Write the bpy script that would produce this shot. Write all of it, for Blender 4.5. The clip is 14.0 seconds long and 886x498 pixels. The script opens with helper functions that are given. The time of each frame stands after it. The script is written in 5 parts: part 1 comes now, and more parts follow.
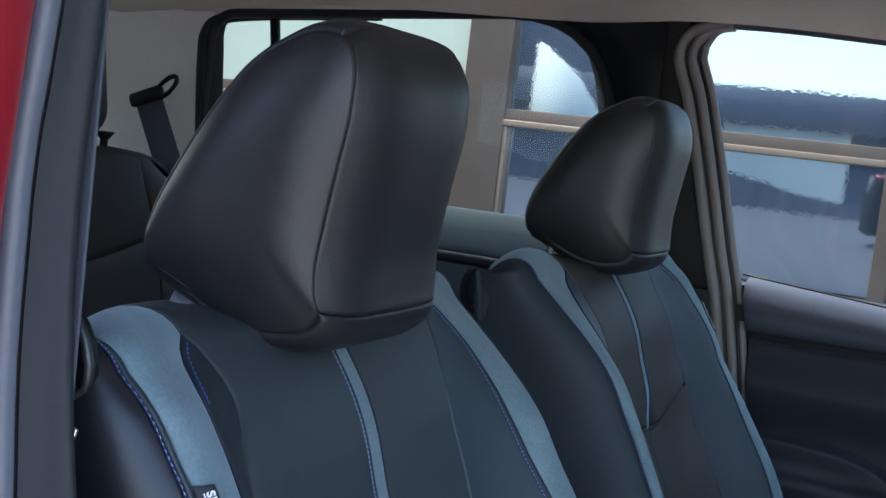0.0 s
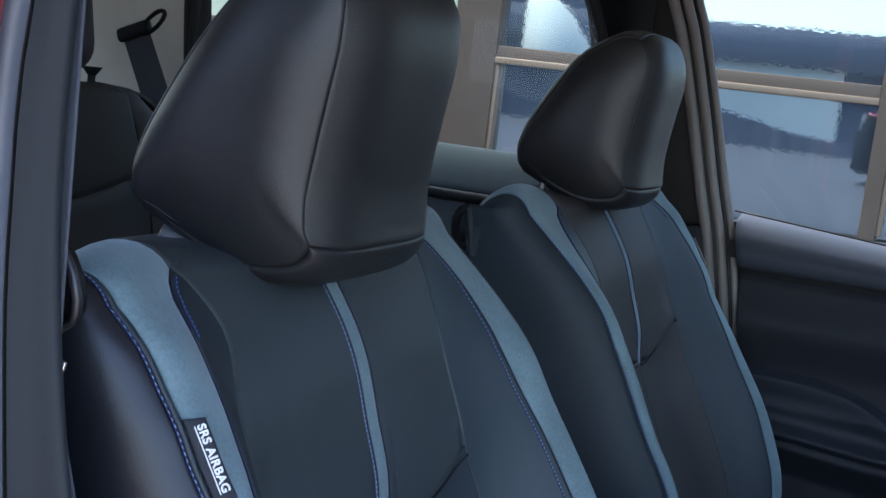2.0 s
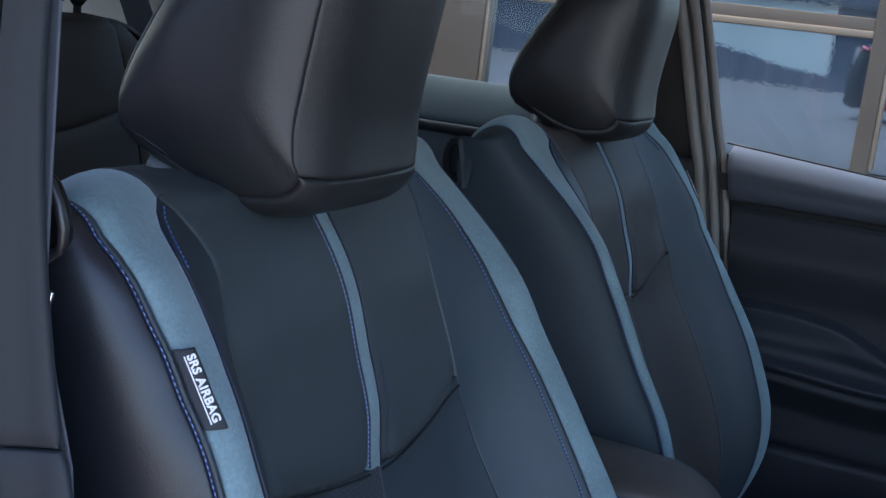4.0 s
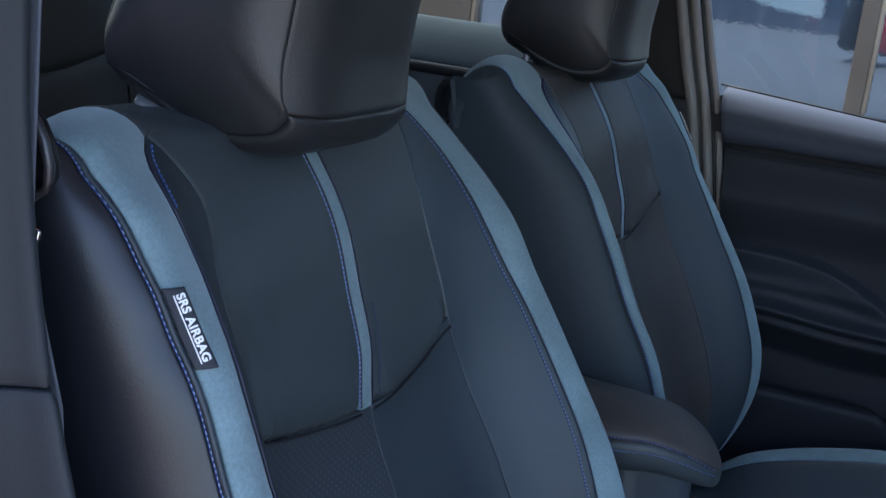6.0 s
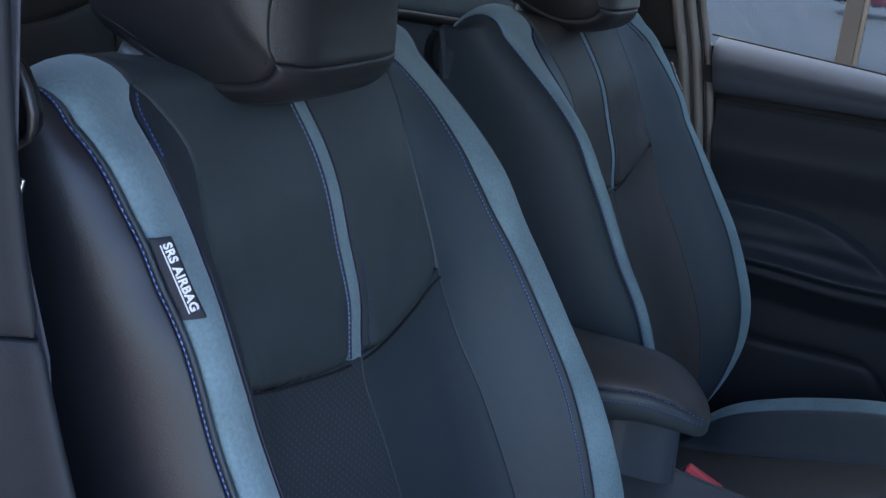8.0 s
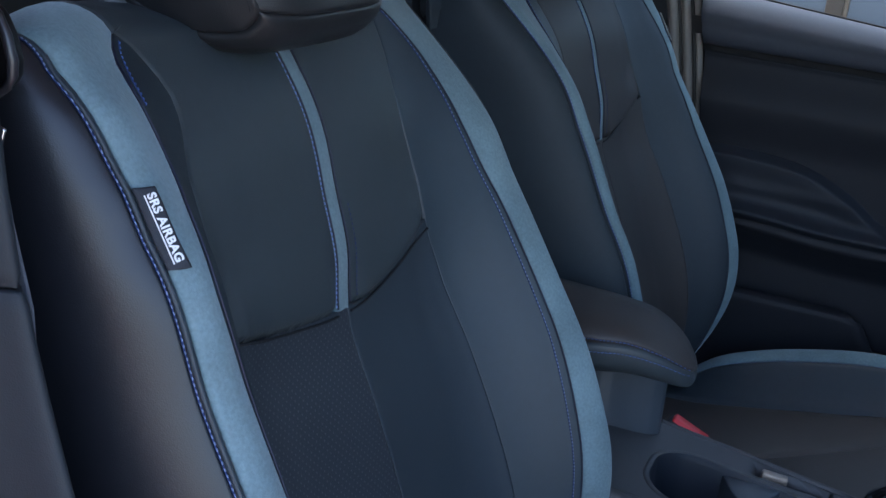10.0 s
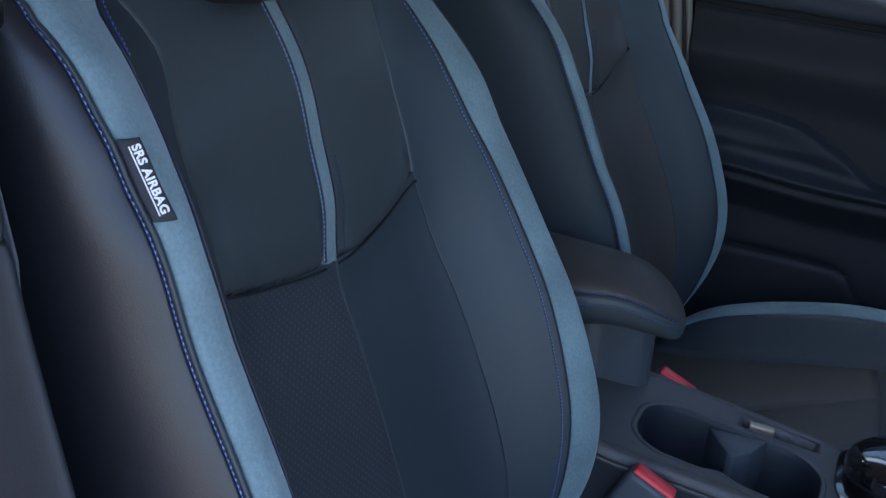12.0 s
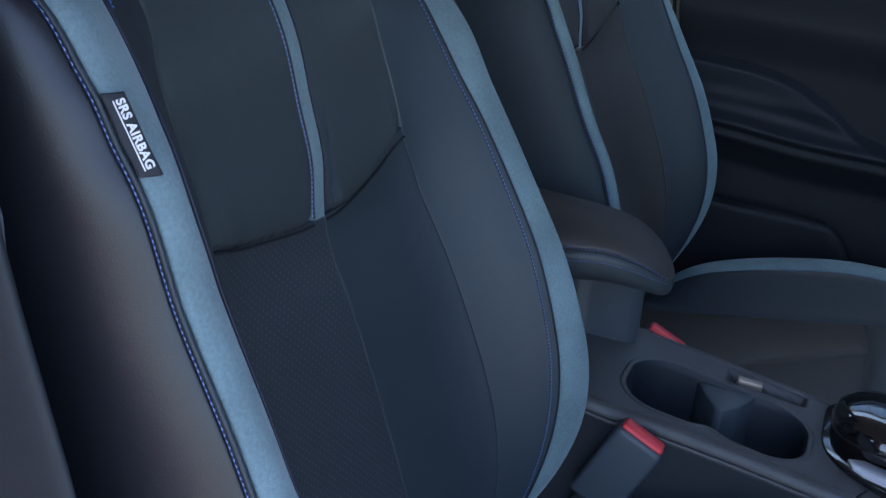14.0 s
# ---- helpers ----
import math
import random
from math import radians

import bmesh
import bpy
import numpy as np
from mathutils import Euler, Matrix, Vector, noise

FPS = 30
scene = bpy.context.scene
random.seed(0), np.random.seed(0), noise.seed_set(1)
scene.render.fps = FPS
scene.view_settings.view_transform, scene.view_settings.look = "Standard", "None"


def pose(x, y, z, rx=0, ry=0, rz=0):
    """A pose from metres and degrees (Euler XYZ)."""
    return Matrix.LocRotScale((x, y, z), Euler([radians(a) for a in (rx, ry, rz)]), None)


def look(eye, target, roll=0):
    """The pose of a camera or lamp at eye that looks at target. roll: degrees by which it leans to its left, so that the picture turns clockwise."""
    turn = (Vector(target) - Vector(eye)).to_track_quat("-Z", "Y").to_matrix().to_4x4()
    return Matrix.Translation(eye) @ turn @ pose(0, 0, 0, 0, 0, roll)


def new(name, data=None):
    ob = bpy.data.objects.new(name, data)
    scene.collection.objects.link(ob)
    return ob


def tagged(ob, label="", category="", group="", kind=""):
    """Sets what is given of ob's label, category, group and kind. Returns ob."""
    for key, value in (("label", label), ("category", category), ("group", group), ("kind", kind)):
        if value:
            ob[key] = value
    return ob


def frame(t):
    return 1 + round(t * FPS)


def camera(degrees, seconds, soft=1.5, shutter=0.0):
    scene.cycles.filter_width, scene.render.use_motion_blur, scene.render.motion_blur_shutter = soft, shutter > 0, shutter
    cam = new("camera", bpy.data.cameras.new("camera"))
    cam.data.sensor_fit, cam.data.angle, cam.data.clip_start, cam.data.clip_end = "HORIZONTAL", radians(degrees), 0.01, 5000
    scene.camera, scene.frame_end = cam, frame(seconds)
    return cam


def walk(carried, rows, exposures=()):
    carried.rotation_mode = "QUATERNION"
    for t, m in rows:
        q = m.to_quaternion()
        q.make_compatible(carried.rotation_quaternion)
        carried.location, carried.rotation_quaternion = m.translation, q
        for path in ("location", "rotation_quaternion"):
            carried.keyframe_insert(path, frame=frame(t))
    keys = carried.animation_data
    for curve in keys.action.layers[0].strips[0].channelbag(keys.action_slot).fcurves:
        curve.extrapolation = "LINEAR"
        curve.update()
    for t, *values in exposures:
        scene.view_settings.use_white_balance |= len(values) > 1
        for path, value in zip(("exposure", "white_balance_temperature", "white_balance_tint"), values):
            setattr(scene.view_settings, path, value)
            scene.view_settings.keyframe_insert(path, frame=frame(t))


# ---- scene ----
cam = camera(40.5, 14.0)
PATH = [
    (0, (0.3376, -1.0580, 1.2405), (-0.4555, 0.7687, 1.0557), 6.74),
    (0.5, (0.3372, -1.0566, 1.2395), (-0.4502, 0.7702, 1.0320), 6.74),
    (1, (0.3368, -1.0552, 1.2385), (-0.4434, 0.7716, 1.0058), 6.76),
    (1.5, (0.3364, -1.0539, 1.2375), (-0.4362, 0.7727, 0.9795), 6.76),
    (2, (0.3361, -1.0526, 1.2366), (-0.4289, 0.7734, 0.9529), 6.76),
    (2.5, (0.3358, -1.0513, 1.2356), (-0.4212, 0.7739, 0.9265), 6.78),
    (3, (0.3355, -1.0501, 1.2347), (-0.4133, 0.7739, 0.8991), 6.78),
    (5.5, (0.3345, -1.0442, 1.2301), (-0.3776, 0.7679, 0.7729), 6.87),
    (6, (0.3344, -1.0434, 1.2294), (-0.3701, 0.7666, 0.7524), 6.91),
    (6.5, (0.3344, -1.0425, 1.2288), (-0.3631, 0.7651, 0.7330), 6.93),
    (7, (0.3343, -1.0417, 1.2281), (-0.3558, 0.7638, 0.7143), 6.95),
    (7.5, (0.3343, -1.0409, 1.2274), (-0.3478, 0.7624, 0.6955), 6.98),
    (8, (0.3343, -1.0401, 1.2267), (-0.3398, 0.7607, 0.6765), 7.01),
    (10.5, (0.3345, -1.0364, 1.2235), (-0.2978, 0.7505, 0.5854), 7.22),
    (11, (0.3346, -1.0358, 1.2230), (-0.2899, 0.7477, 0.5680), 7.25),
    (11.5, (0.3347, -1.0352, 1.2224), (-0.2805, 0.7449, 0.5496), 7.30),
    (12, (0.3348, -1.0346, 1.2218), (-0.2723, 0.7418, 0.5320), 7.33),
    (12.5, (0.3349, -1.0340, 1.2213), (-0.2647, 0.7387, 0.5155), 7.36),
    (13, (0.3350, -1.0334, 1.2207), (-0.2567, 0.7356, 0.4993), 7.38),
    (13.5, (0.3352, -1.0329, 1.2202), (-0.2484, 0.7324, 0.4831), 7.41),
    (14, (0.3354, -1.0323, 1.2196), (-0.2403, 0.7290, 0.4670), 7.46),
]
walk(cam, [(t, look(eye, target, roll)) for t, eye, target, roll in PATH],
     exposures=[(0, 3.26, 6440, 12), (6, 3.16, 6320, 13), (14, 3.06, 6330, 13)])

# ---- daylight: open shade, soft sky ----
world = bpy.data.worlds.new("sky")
scene.world = world
world.use_nodes = True
wn, wl = world.node_tree.nodes, world.node_tree.links
sky = wn.new("ShaderNodeTexSky")
sky.sky_type, sky.sun_disc = "NISHITA", False
sky.sun_elevation, sky.sun_rotation = radians(66), radians(-88)
sky.air_density, sky.dust_density, sky.ozone_density = 1.0, 2.0, 1.0
wn["Background"].inputs["Strength"].default_value = 0.12
wl.new(sky.outputs["Color"], wn["Background"].inputs["Color"])
sun = new("sun", bpy.data.lights.new("sun", "SUN"))
sun.data.energy, sun.data.angle, sun.data.color = 1.4, radians(12), (1.0, 0.95, 0.88)
sun.matrix_world = look((-3.0, 0.1, 7.0), (0, 0, 0))


# ---- materials ----
def material(name, color, rough=0.5, metal=0.0, vary=0.15, vary_scale=6.0, grain=0.0, grain_scale=300.0, tint=None,
             sheen=0.0, coat=0.0, pebble=0.0, pebble_scale=700.0, rough_vary=0.08, spec=0.5):
    """Two scales of colour variation, roughness wear and fine relief over one base colour."""
    m = bpy.data.materials.new(name)
    m.use_nodes = True
    n, l = m.node_tree.nodes, m.node_tree.links
    b = n["Principled BSDF"]
    b.inputs["Roughness"].default_value, b.inputs["Metallic"].default_value = rough, metal
    b.inputs["Specular IOR Level"].default_value = spec
    if sheen:
        b.inputs["Sheen Weight"].default_value, b.inputs["Sheen Roughness"].default_value = sheen, 0.4
        b.inputs["Sheen Tint"].default_value = (0.75, 0.88, 1.0, 1)
    if coat:
        b.inputs["Coat Weight"].default_value, b.inputs["Coat Roughness"].default_value = coat, 0.05
    tc = n.new("ShaderNodeTexCoord")
    big, small = n.new("ShaderNodeTexNoise"), n.new("ShaderNodeTexNoise")
    big.inputs["Scale"].default_value, big.inputs["Detail"].default_value = vary_scale, 3.0
    small.inputs["Scale"].default_value, small.inputs["Detail"].default_value = vary_scale * 22, 4.0
    for q in (big, small):
        l.new(tc.outputs["Object"], q.inputs["Vector"])
    mixf = n.new("ShaderNodeMath")
    mixf.operation = "MULTIPLY_ADD"
    mixf.inputs[1].default_value = 0.45
    l.new(small.outputs["Fac"], mixf.inputs[0])
    half = n.new("ShaderNodeMath")
    half.operation = "MULTIPLY"
    half.inputs[1].default_value = 0.55
    l.new(big.outputs["Fac"], half.inputs[0])
    l.new(half.outputs[0], mixf.inputs[2])
    ramp = n.new("ShaderNodeValToRGB")
    hi = tint or color
    ramp.color_ramp.elements[0].position, ramp.color_ramp.elements[1].position = 0.3, 0.7
    ramp.color_ramp.elements[0].color = (*[c * (1 - vary) for c in color], 1)
    ramp.color_ramp.elements[1].color = (*[c * (1 + vary) for c in hi], 1)
    l.new(mixf.outputs[0], ramp.inputs["Fac"])
    l.new(ramp.outputs["Color"], b.inputs["Base Color"])
    rr = n.new("ShaderNodeMapRange")
    rr.inputs["To Min"].default_value, rr.inputs["To Max"].default_value = rough - rough_vary, rough + rough_vary
    l.new(mixf.outputs[0], rr.inputs["Value"])
    l.new(rr.outputs["Result"], b.inputs["Roughness"])
    last = None
    if pebble:
        v = n.new("ShaderNodeTexVoronoi")
        v.inputs["Scale"].default_value = pebble_scale
        l.new(tc.outputs["Object"], v.inputs["Vector"])
        last = n.new("ShaderNodeBump")
        last.inputs["Strength"].default_value, last.inputs["Distance"].default_value = pebble, 0.0006
        l.new(v.outputs["Distance"], last.inputs["Height"])
    if grain:
        g = n.new("ShaderNodeTexNoise")
        g.inputs["Scale"].default_value, g.inputs["Detail"].default_value = grain_scale, 5.0
        l.new(tc.outputs["Object"], g.inputs["Vector"])
        bump = n.new("ShaderNodeBump")
        bump.inputs["Strength"].default_value, bump.inputs["Distance"].default_value = grain, 0.001
        l.new(g.outputs["Fac"], bump.inputs["Height"])
        if last:
            l.new(last.outputs["Normal"], bump.inputs["Normal"])
        last = bump
    if last:
        l.new(last.outputs["Normal"], b.inputs["Normal"])
    return m


def perforated(name, color, rough):
    """Leather pricked with rows of small holes, set in quincunx."""
    m = material(name, color, rough, vary=0.12, pebble=0.15, pebble_scale=1500)
    n, l = m.node_tree.nodes, m.node_tree.links
    b = n["Principled BSDF"]
    tc, sep = n["Texture Coordinate"], n.new("ShaderNodeSeparateXYZ")
    l.new(tc.outputs["Object"], sep.inputs[0])

    def maths(op, x, y=None):
        q = n.new("ShaderNodeMath")
        q.operation = op
        for k, s in enumerate((x, y)):
            if s is None:
                continue
            if isinstance(s, (int, float)):
                q.inputs[k].default_value = s
            else:
                l.new(s, q.inputs[k])
        return q.outputs[0]

    u, w = maths("MULTIPLY", sep.outputs[1], 1 / 0.0064), maths("MULTIPLY", sep.outputs[2], 1 / 0.0064)
    a, c = maths("ADD", u, w), maths("SUBTRACT", u, w)
    fa, fc = maths("SUBTRACT", maths("FRACT", a), 0.5), maths("SUBTRACT", maths("FRACT", c), 0.5)
    r2 = maths("ADD", maths("MULTIPLY", fa, fa), maths("MULTIPLY", fc, fc))
    hole = maths("LESS_THAN", r2, 0.022)
    old = b.inputs["Base Color"].links[0].from_socket
    mix = n.new("ShaderNodeMix")
    mix.data_type = "RGBA"
    l.new(hole, mix.inputs[0])
    l.new(old, mix.inputs[6])
    mix.inputs[7].default_value = (0.085, 0.088, 0.098, 1)
    l.new(mix.outputs[2], b.inputs["Base Color"])
    return m


LEATHER = material("black_leather", (0.0305, 0.0405, 0.0465), 0.55, vary=0.18, pebble=0.2, pebble_scale=1500, grain=0.12, grain_scale=160)
# Black leather with warm light from the windscreen mixed into its colour.
LEATHER_WARM_LIT = material("warm_lit_black_leather", (0.039, 0.034, 0.033), 0.58, vary=0.16, pebble=0.2, pebble_scale=1500, grain=0.10, grain_scale=160)
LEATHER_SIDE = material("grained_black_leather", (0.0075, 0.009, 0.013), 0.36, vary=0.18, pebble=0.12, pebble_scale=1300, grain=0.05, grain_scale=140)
LEATHER_HEAD = material("headrest_leather", (0.0150, 0.0155, 0.0170), 0.42, vary=0.15, pebble=0.2, pebble_scale=1300, grain=0.10, grain_scale=120)
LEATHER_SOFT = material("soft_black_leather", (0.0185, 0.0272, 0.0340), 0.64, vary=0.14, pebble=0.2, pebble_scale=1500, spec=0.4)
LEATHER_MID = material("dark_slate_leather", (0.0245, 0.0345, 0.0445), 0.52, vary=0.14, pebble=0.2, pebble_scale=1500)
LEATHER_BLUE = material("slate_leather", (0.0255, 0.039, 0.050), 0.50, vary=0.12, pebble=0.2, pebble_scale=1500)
PERF = perforated("perforated_leather", (0.025, 0.032, 0.041), 0.52)
SUEDE = material("grey_blue_suede", (0.140, 0.207, 0.231), 0.92, vary=0.26, vary_scale=20, grain=0.35, grain_scale=900, sheen=0.35, spec=0.15)
SEAM = material("dark_seam_thread", (0.008, 0.009, 0.012), 0.7)
THREAD = material("blue_thread", (0.17, 0.23, 0.38), 0.5, spec=0.4)
THREAD_MID = material("muted_blue_thread", (0.07, 0.14, 0.36), 0.5, spec=0.4)
THREAD_PALE = material("pale_blue_thread", (0.22, 0.32, 0.62), 0.5, spec=0.4)
PIPING = material("navy_piping", (0.007, 0.010, 0.026), 0.55)
THREAD_DARK = material("dark_blue_thread", (0.015, 0.03, 0.10), 0.6, spec=0.3)
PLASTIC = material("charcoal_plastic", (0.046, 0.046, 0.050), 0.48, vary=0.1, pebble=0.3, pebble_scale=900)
# Console wall plastic, with the seat gap's shadow put into its dark colour.
PLASTIC_WALL_SHADE = material("shaded_console_plastic", (0.015, 0.019, 0.026), 0.5, vary=0.1, pebble=0.25, pebble_scale=900, spec=0.4)
# Console plastic blackened for the cup well: the recess's shade is in the colour.
PLASTIC_WELL_SHADE = material("shaded_well_plastic", (0.012, 0.016, 0.024), 0.55, vary=0.1, pebble=0.2, pebble_scale=900, spec=0.3)
PLASTIC_SOFT = material("soft_black_plastic", (0.008, 0.009, 0.012), 0.62, vary=0.1, pebble=0.3, pebble_scale=900, spec=0.35)
DOOR_SOFT = material("dark_slate_door_plastic", (0.048, 0.055, 0.072), 0.60, vary=0.1, pebble=0.25, pebble_scale=900, spec=0.38)
DOOR_PAD = material("slate_armrest_skin", (0.019, 0.0235, 0.033), 0.6, vary=0.1, pebble=0.3, pebble_scale=900, spec=0.4)
DOOR_BLACK = material("charcoal_door_plastic", (0.0150, 0.0168, 0.0230), 0.58, vary=0.1, pebble=0.3, pebble_scale=900, spec=0.3)
RUBBER = material("grey_rubber_seal", (0.05, 0.055, 0.065), 0.38, vary=0.15, grain=0.1)
SEAL_LIGHT = material("satin_grey_seal", (0.10, 0.116, 0.145), 0.32, vary=0.12)
SEAL_BROWN = material("taupe_rubber_seal", (0.185, 0.165, 0.150), 0.5, vary=0.12)
PLASTIC_SILL = material("slate_blue_sill_plastic", (0.056, 0.079, 0.094), 0.75, vary=0.08, pebble=0.2, pebble_scale=900, spec=0.2)
PLASTIC_SLATE = material("dark_slate_plastic", (0.040, 0.052, 0.066), 0.5, vary=0.08, pebble=0.2, pebble_scale=900)
BEIGE = material("beige_trim_fabric", (0.56, 0.52, 0.455), 0.9, vary=0.06, grain=0.25, grain_scale=600)
BEIGE_PALE = material("pale_stone_trim", (0.66, 0.65, 0.61), 0.85, vary=0.05, grain=0.2, grain_scale=600)
PAINT = material("red_car_paint", (0.42, 0.005, 0.020), 0.36, vary=0.05, coat=0.12, spec=0.35)
CHROME = material("chrome", (0.66, 0.67, 0.69), 0.16, metal=1.0, vary=0.04, rough_vary=0.03)
SILVER = material("satin_silver_paint", (0.62, 0.65, 0.71), 0.3, metal=0.25, vary=0.05)
LEVER = material("bronze_metal", (0.30, 0.25, 0.21), 0.35, metal=0.5, vary=0.1)
POST = material("dull_steel_post", (0.16, 0.165, 0.17), 0.42, metal=0.5, vary=0.1)
STEEL = material("grey_metal_sleeve", (0.32, 0.33, 0.34), 0.35, metal=0.3, vary=0.1)
GLOSS = material("gloss_black", (0.006, 0.006, 0.007), 0.10, vary=0.1, coat=1.0, rough_vary=0.03)
RED = material("red_release_button", (0.62, 0.035, 0.045), 0.4, vary=0.08)
REAR = material("matt_black_leather", (0.033, 0.029, 0.025), 0.62, vary=0.12, pebble=0.2, pebble_scale=1300, spec=0.3)
TONGUE = material("satin_black_plastic", (0.022, 0.022, 0.026), 0.3, vary=0.1)
DULL = material("dull_black_plastic", (0.004, 0.004, 0.005), 0.45, vary=0.1, spec=0.3)
SLEEVE = material("grey_plastic_sleeve", (0.065, 0.07, 0.075), 0.5, vary=0.1)
WEB = material("belt_webbing", (0.055, 0.065, 0.085), 0.8, vary=0.1, grain=0.4, grain_scale=500)
TAG = material("charcoal_woven_tag", (0.022, 0.026, 0.034), 0.85, grain=0.4, grain_scale=900)
WHITE = material("white_print", (0.75, 0.76, 0.78), 0.7, vary=0.05)
CARPET = material("dark_carpet", (0.02, 0.02, 0.023), 0.95, grain=0.6, grain_scale=500)
ASPHALT = material("asphalt", (0.036, 0.041, 0.050), 0.85, vary=0.25, vary_scale=1.5, grain=0.6, grain_scale=120)
CONCRETE = material("worn_concrete", (0.265, 0.255, 0.24), 0.85, vary=0.2, vary_scale=1.2, grain=0.5, grain_scale=90)
PILLAR_DARK = material("brown_black_pillar_plastic", (0.021, 0.019, 0.018), 0.6, vary=0.1, pebble=0.12, pebble_scale=1200, spec=0.3)
PILLAR = material("matt_pillar_plastic", (0.0175, 0.0225, 0.0280), 0.6, vary=0.1, pebble=0.12, pebble_scale=1200, spec=0.3)
MULLION = material("bronze_mullion", (0.098, 0.060, 0.038), 0.6, metal=0.0, vary=0.1, vary_scale=2)
MULLION_LIGHT = material("pale_frame_edge", (0.20, 0.125, 0.078), 0.45, vary=0.08, vary_scale=2)
PANEL = material("pale_green_panel", (0.52, 0.51, 0.37), 0.6, vary=0.05, vary_scale=1)
WALLPALE = material("pale_render_wall", (0.76, 0.80, 0.70), 0.8, vary=0.06, vary_scale=0.6)
ROOFDARK = material("slate_roof_sheet", (0.075, 0.093, 0.125), 0.7, vary=0.2, vary_scale=0.5)
FENCE = material("slate_fence_paint", (0.065, 0.080, 0.110), 0.8, vary=0.2, vary_scale=1.2)


def pane_material():
    """Tinted facade glass: a mirror-like, slightly wavy outer face."""
    m = bpy.data.materials.new("tinted_facade_glass")
    m.use_nodes = True
    n, l = m.node_tree.nodes, m.node_tree.links
    b = n["Principled BSDF"]
    b.inputs["Base Color"].default_value = (0.31, 0.345, 0.40, 1)
    b.inputs["Metallic"].default_value, b.inputs["Roughness"].default_value = 0.9, 0.015
    tc, w1, bump = n.new("ShaderNodeTexCoord"), n.new("ShaderNodeTexNoise"), n.new("ShaderNodeBump")
    w1.inputs["Scale"].default_value, w1.inputs["Detail"].default_value = 22.0, 2.0
    bump.inputs["Strength"].default_value, bump.inputs["Distance"].default_value = 0.8, 0.00015
    l.new(tc.outputs["Object"], w1.inputs["Vector"])
    l.new(w1.outputs["Fac"], bump.inputs["Height"])
    l.new(bump.outputs["Normal"], b.inputs["Normal"])
    return m


GLASS = pane_material()


def clear_glass():
    m = bpy.data.materials.new("clear_window_glass")
    m.use_nodes = True
    n, l = m.node_tree.nodes, m.node_tree.links
    clear, gloss, mix = n.new("ShaderNodeBsdfTransparent"), n.new("ShaderNodeBsdfGlossy"), n.new("ShaderNodeMixShader")
    clear.inputs["Color"].default_value = (0.90, 0.95, 0.92, 1)
    gloss.inputs["Roughness"].default_value = 0.02
    mix.inputs[0].default_value = 0.02
    l.new(clear.outputs[0], mix.inputs[1])
    l.new(gloss.outputs[0], mix.inputs[2])
    l.new(mix.outputs[0], n["Material Output"].inputs["Surface"])
    return m


CLEAR = clear_glass()
# Unseen windscreen's glass; the tint is deepened to dim light from the front.
TINTED = clear_glass()
TINTED.name = "tinted_windscreen_glass"
TINTED.node_tree.nodes["Transparent BSDF"].inputs["Color"].default_value = (0.30, 0.35, 0.34, 1)


# ---- builders ----
def thing(name, at, label, category, group="", kind=""):
    """An Empty at a thing's base; its parts keep world coordinates."""
    ob = new(name)
    ob.location, ob.empty_display_size = at, 0.05
    return tagged(ob, label, category, group, kind)


def link_mesh(name, me, mat, parent=None, label="", smooth=True):
    me.materials.append(mat)
    if smooth:
        me.polygons.foreach_set("use_smooth", [True] * len(me.polygons))
    ob = new(name, me)
    if parent is not None:
        ob.parent = parent
        if parent.type == "EMPTY":
            ob.location = -Vector(parent.location)
    if label:
        ob["label"] = label
    return ob


def part(name, bm, mat, parent=None, label="", smooth=True):
    me = bpy.data.meshes.new(name)
    bmesh.ops.recalc_face_normals(bm, faces=bm.faces)
    bm.to_mesh(me)
    bm.free()
    return link_mesh(name, me, mat, parent, label, smooth)


def spaced(length, count, near=(0.0012, 0.0028, 0.005, 0.009)):
    """Places from 0 to 1 along an edge, crowded towards both ends."""
    some = {0.0, 1.0}
    for d in near:
        if d < 0.4 * length:
            some |= {d / length, 1 - d / length}
    some |= set(np.linspace(0, 1, count + 1)[1:-1])
    out = []
    for s in sorted(some):
        if not out or s - out[-1] > 0.0007 / length:
            out.append(s)
    out[-1] = 1.0
    return np.array(out)


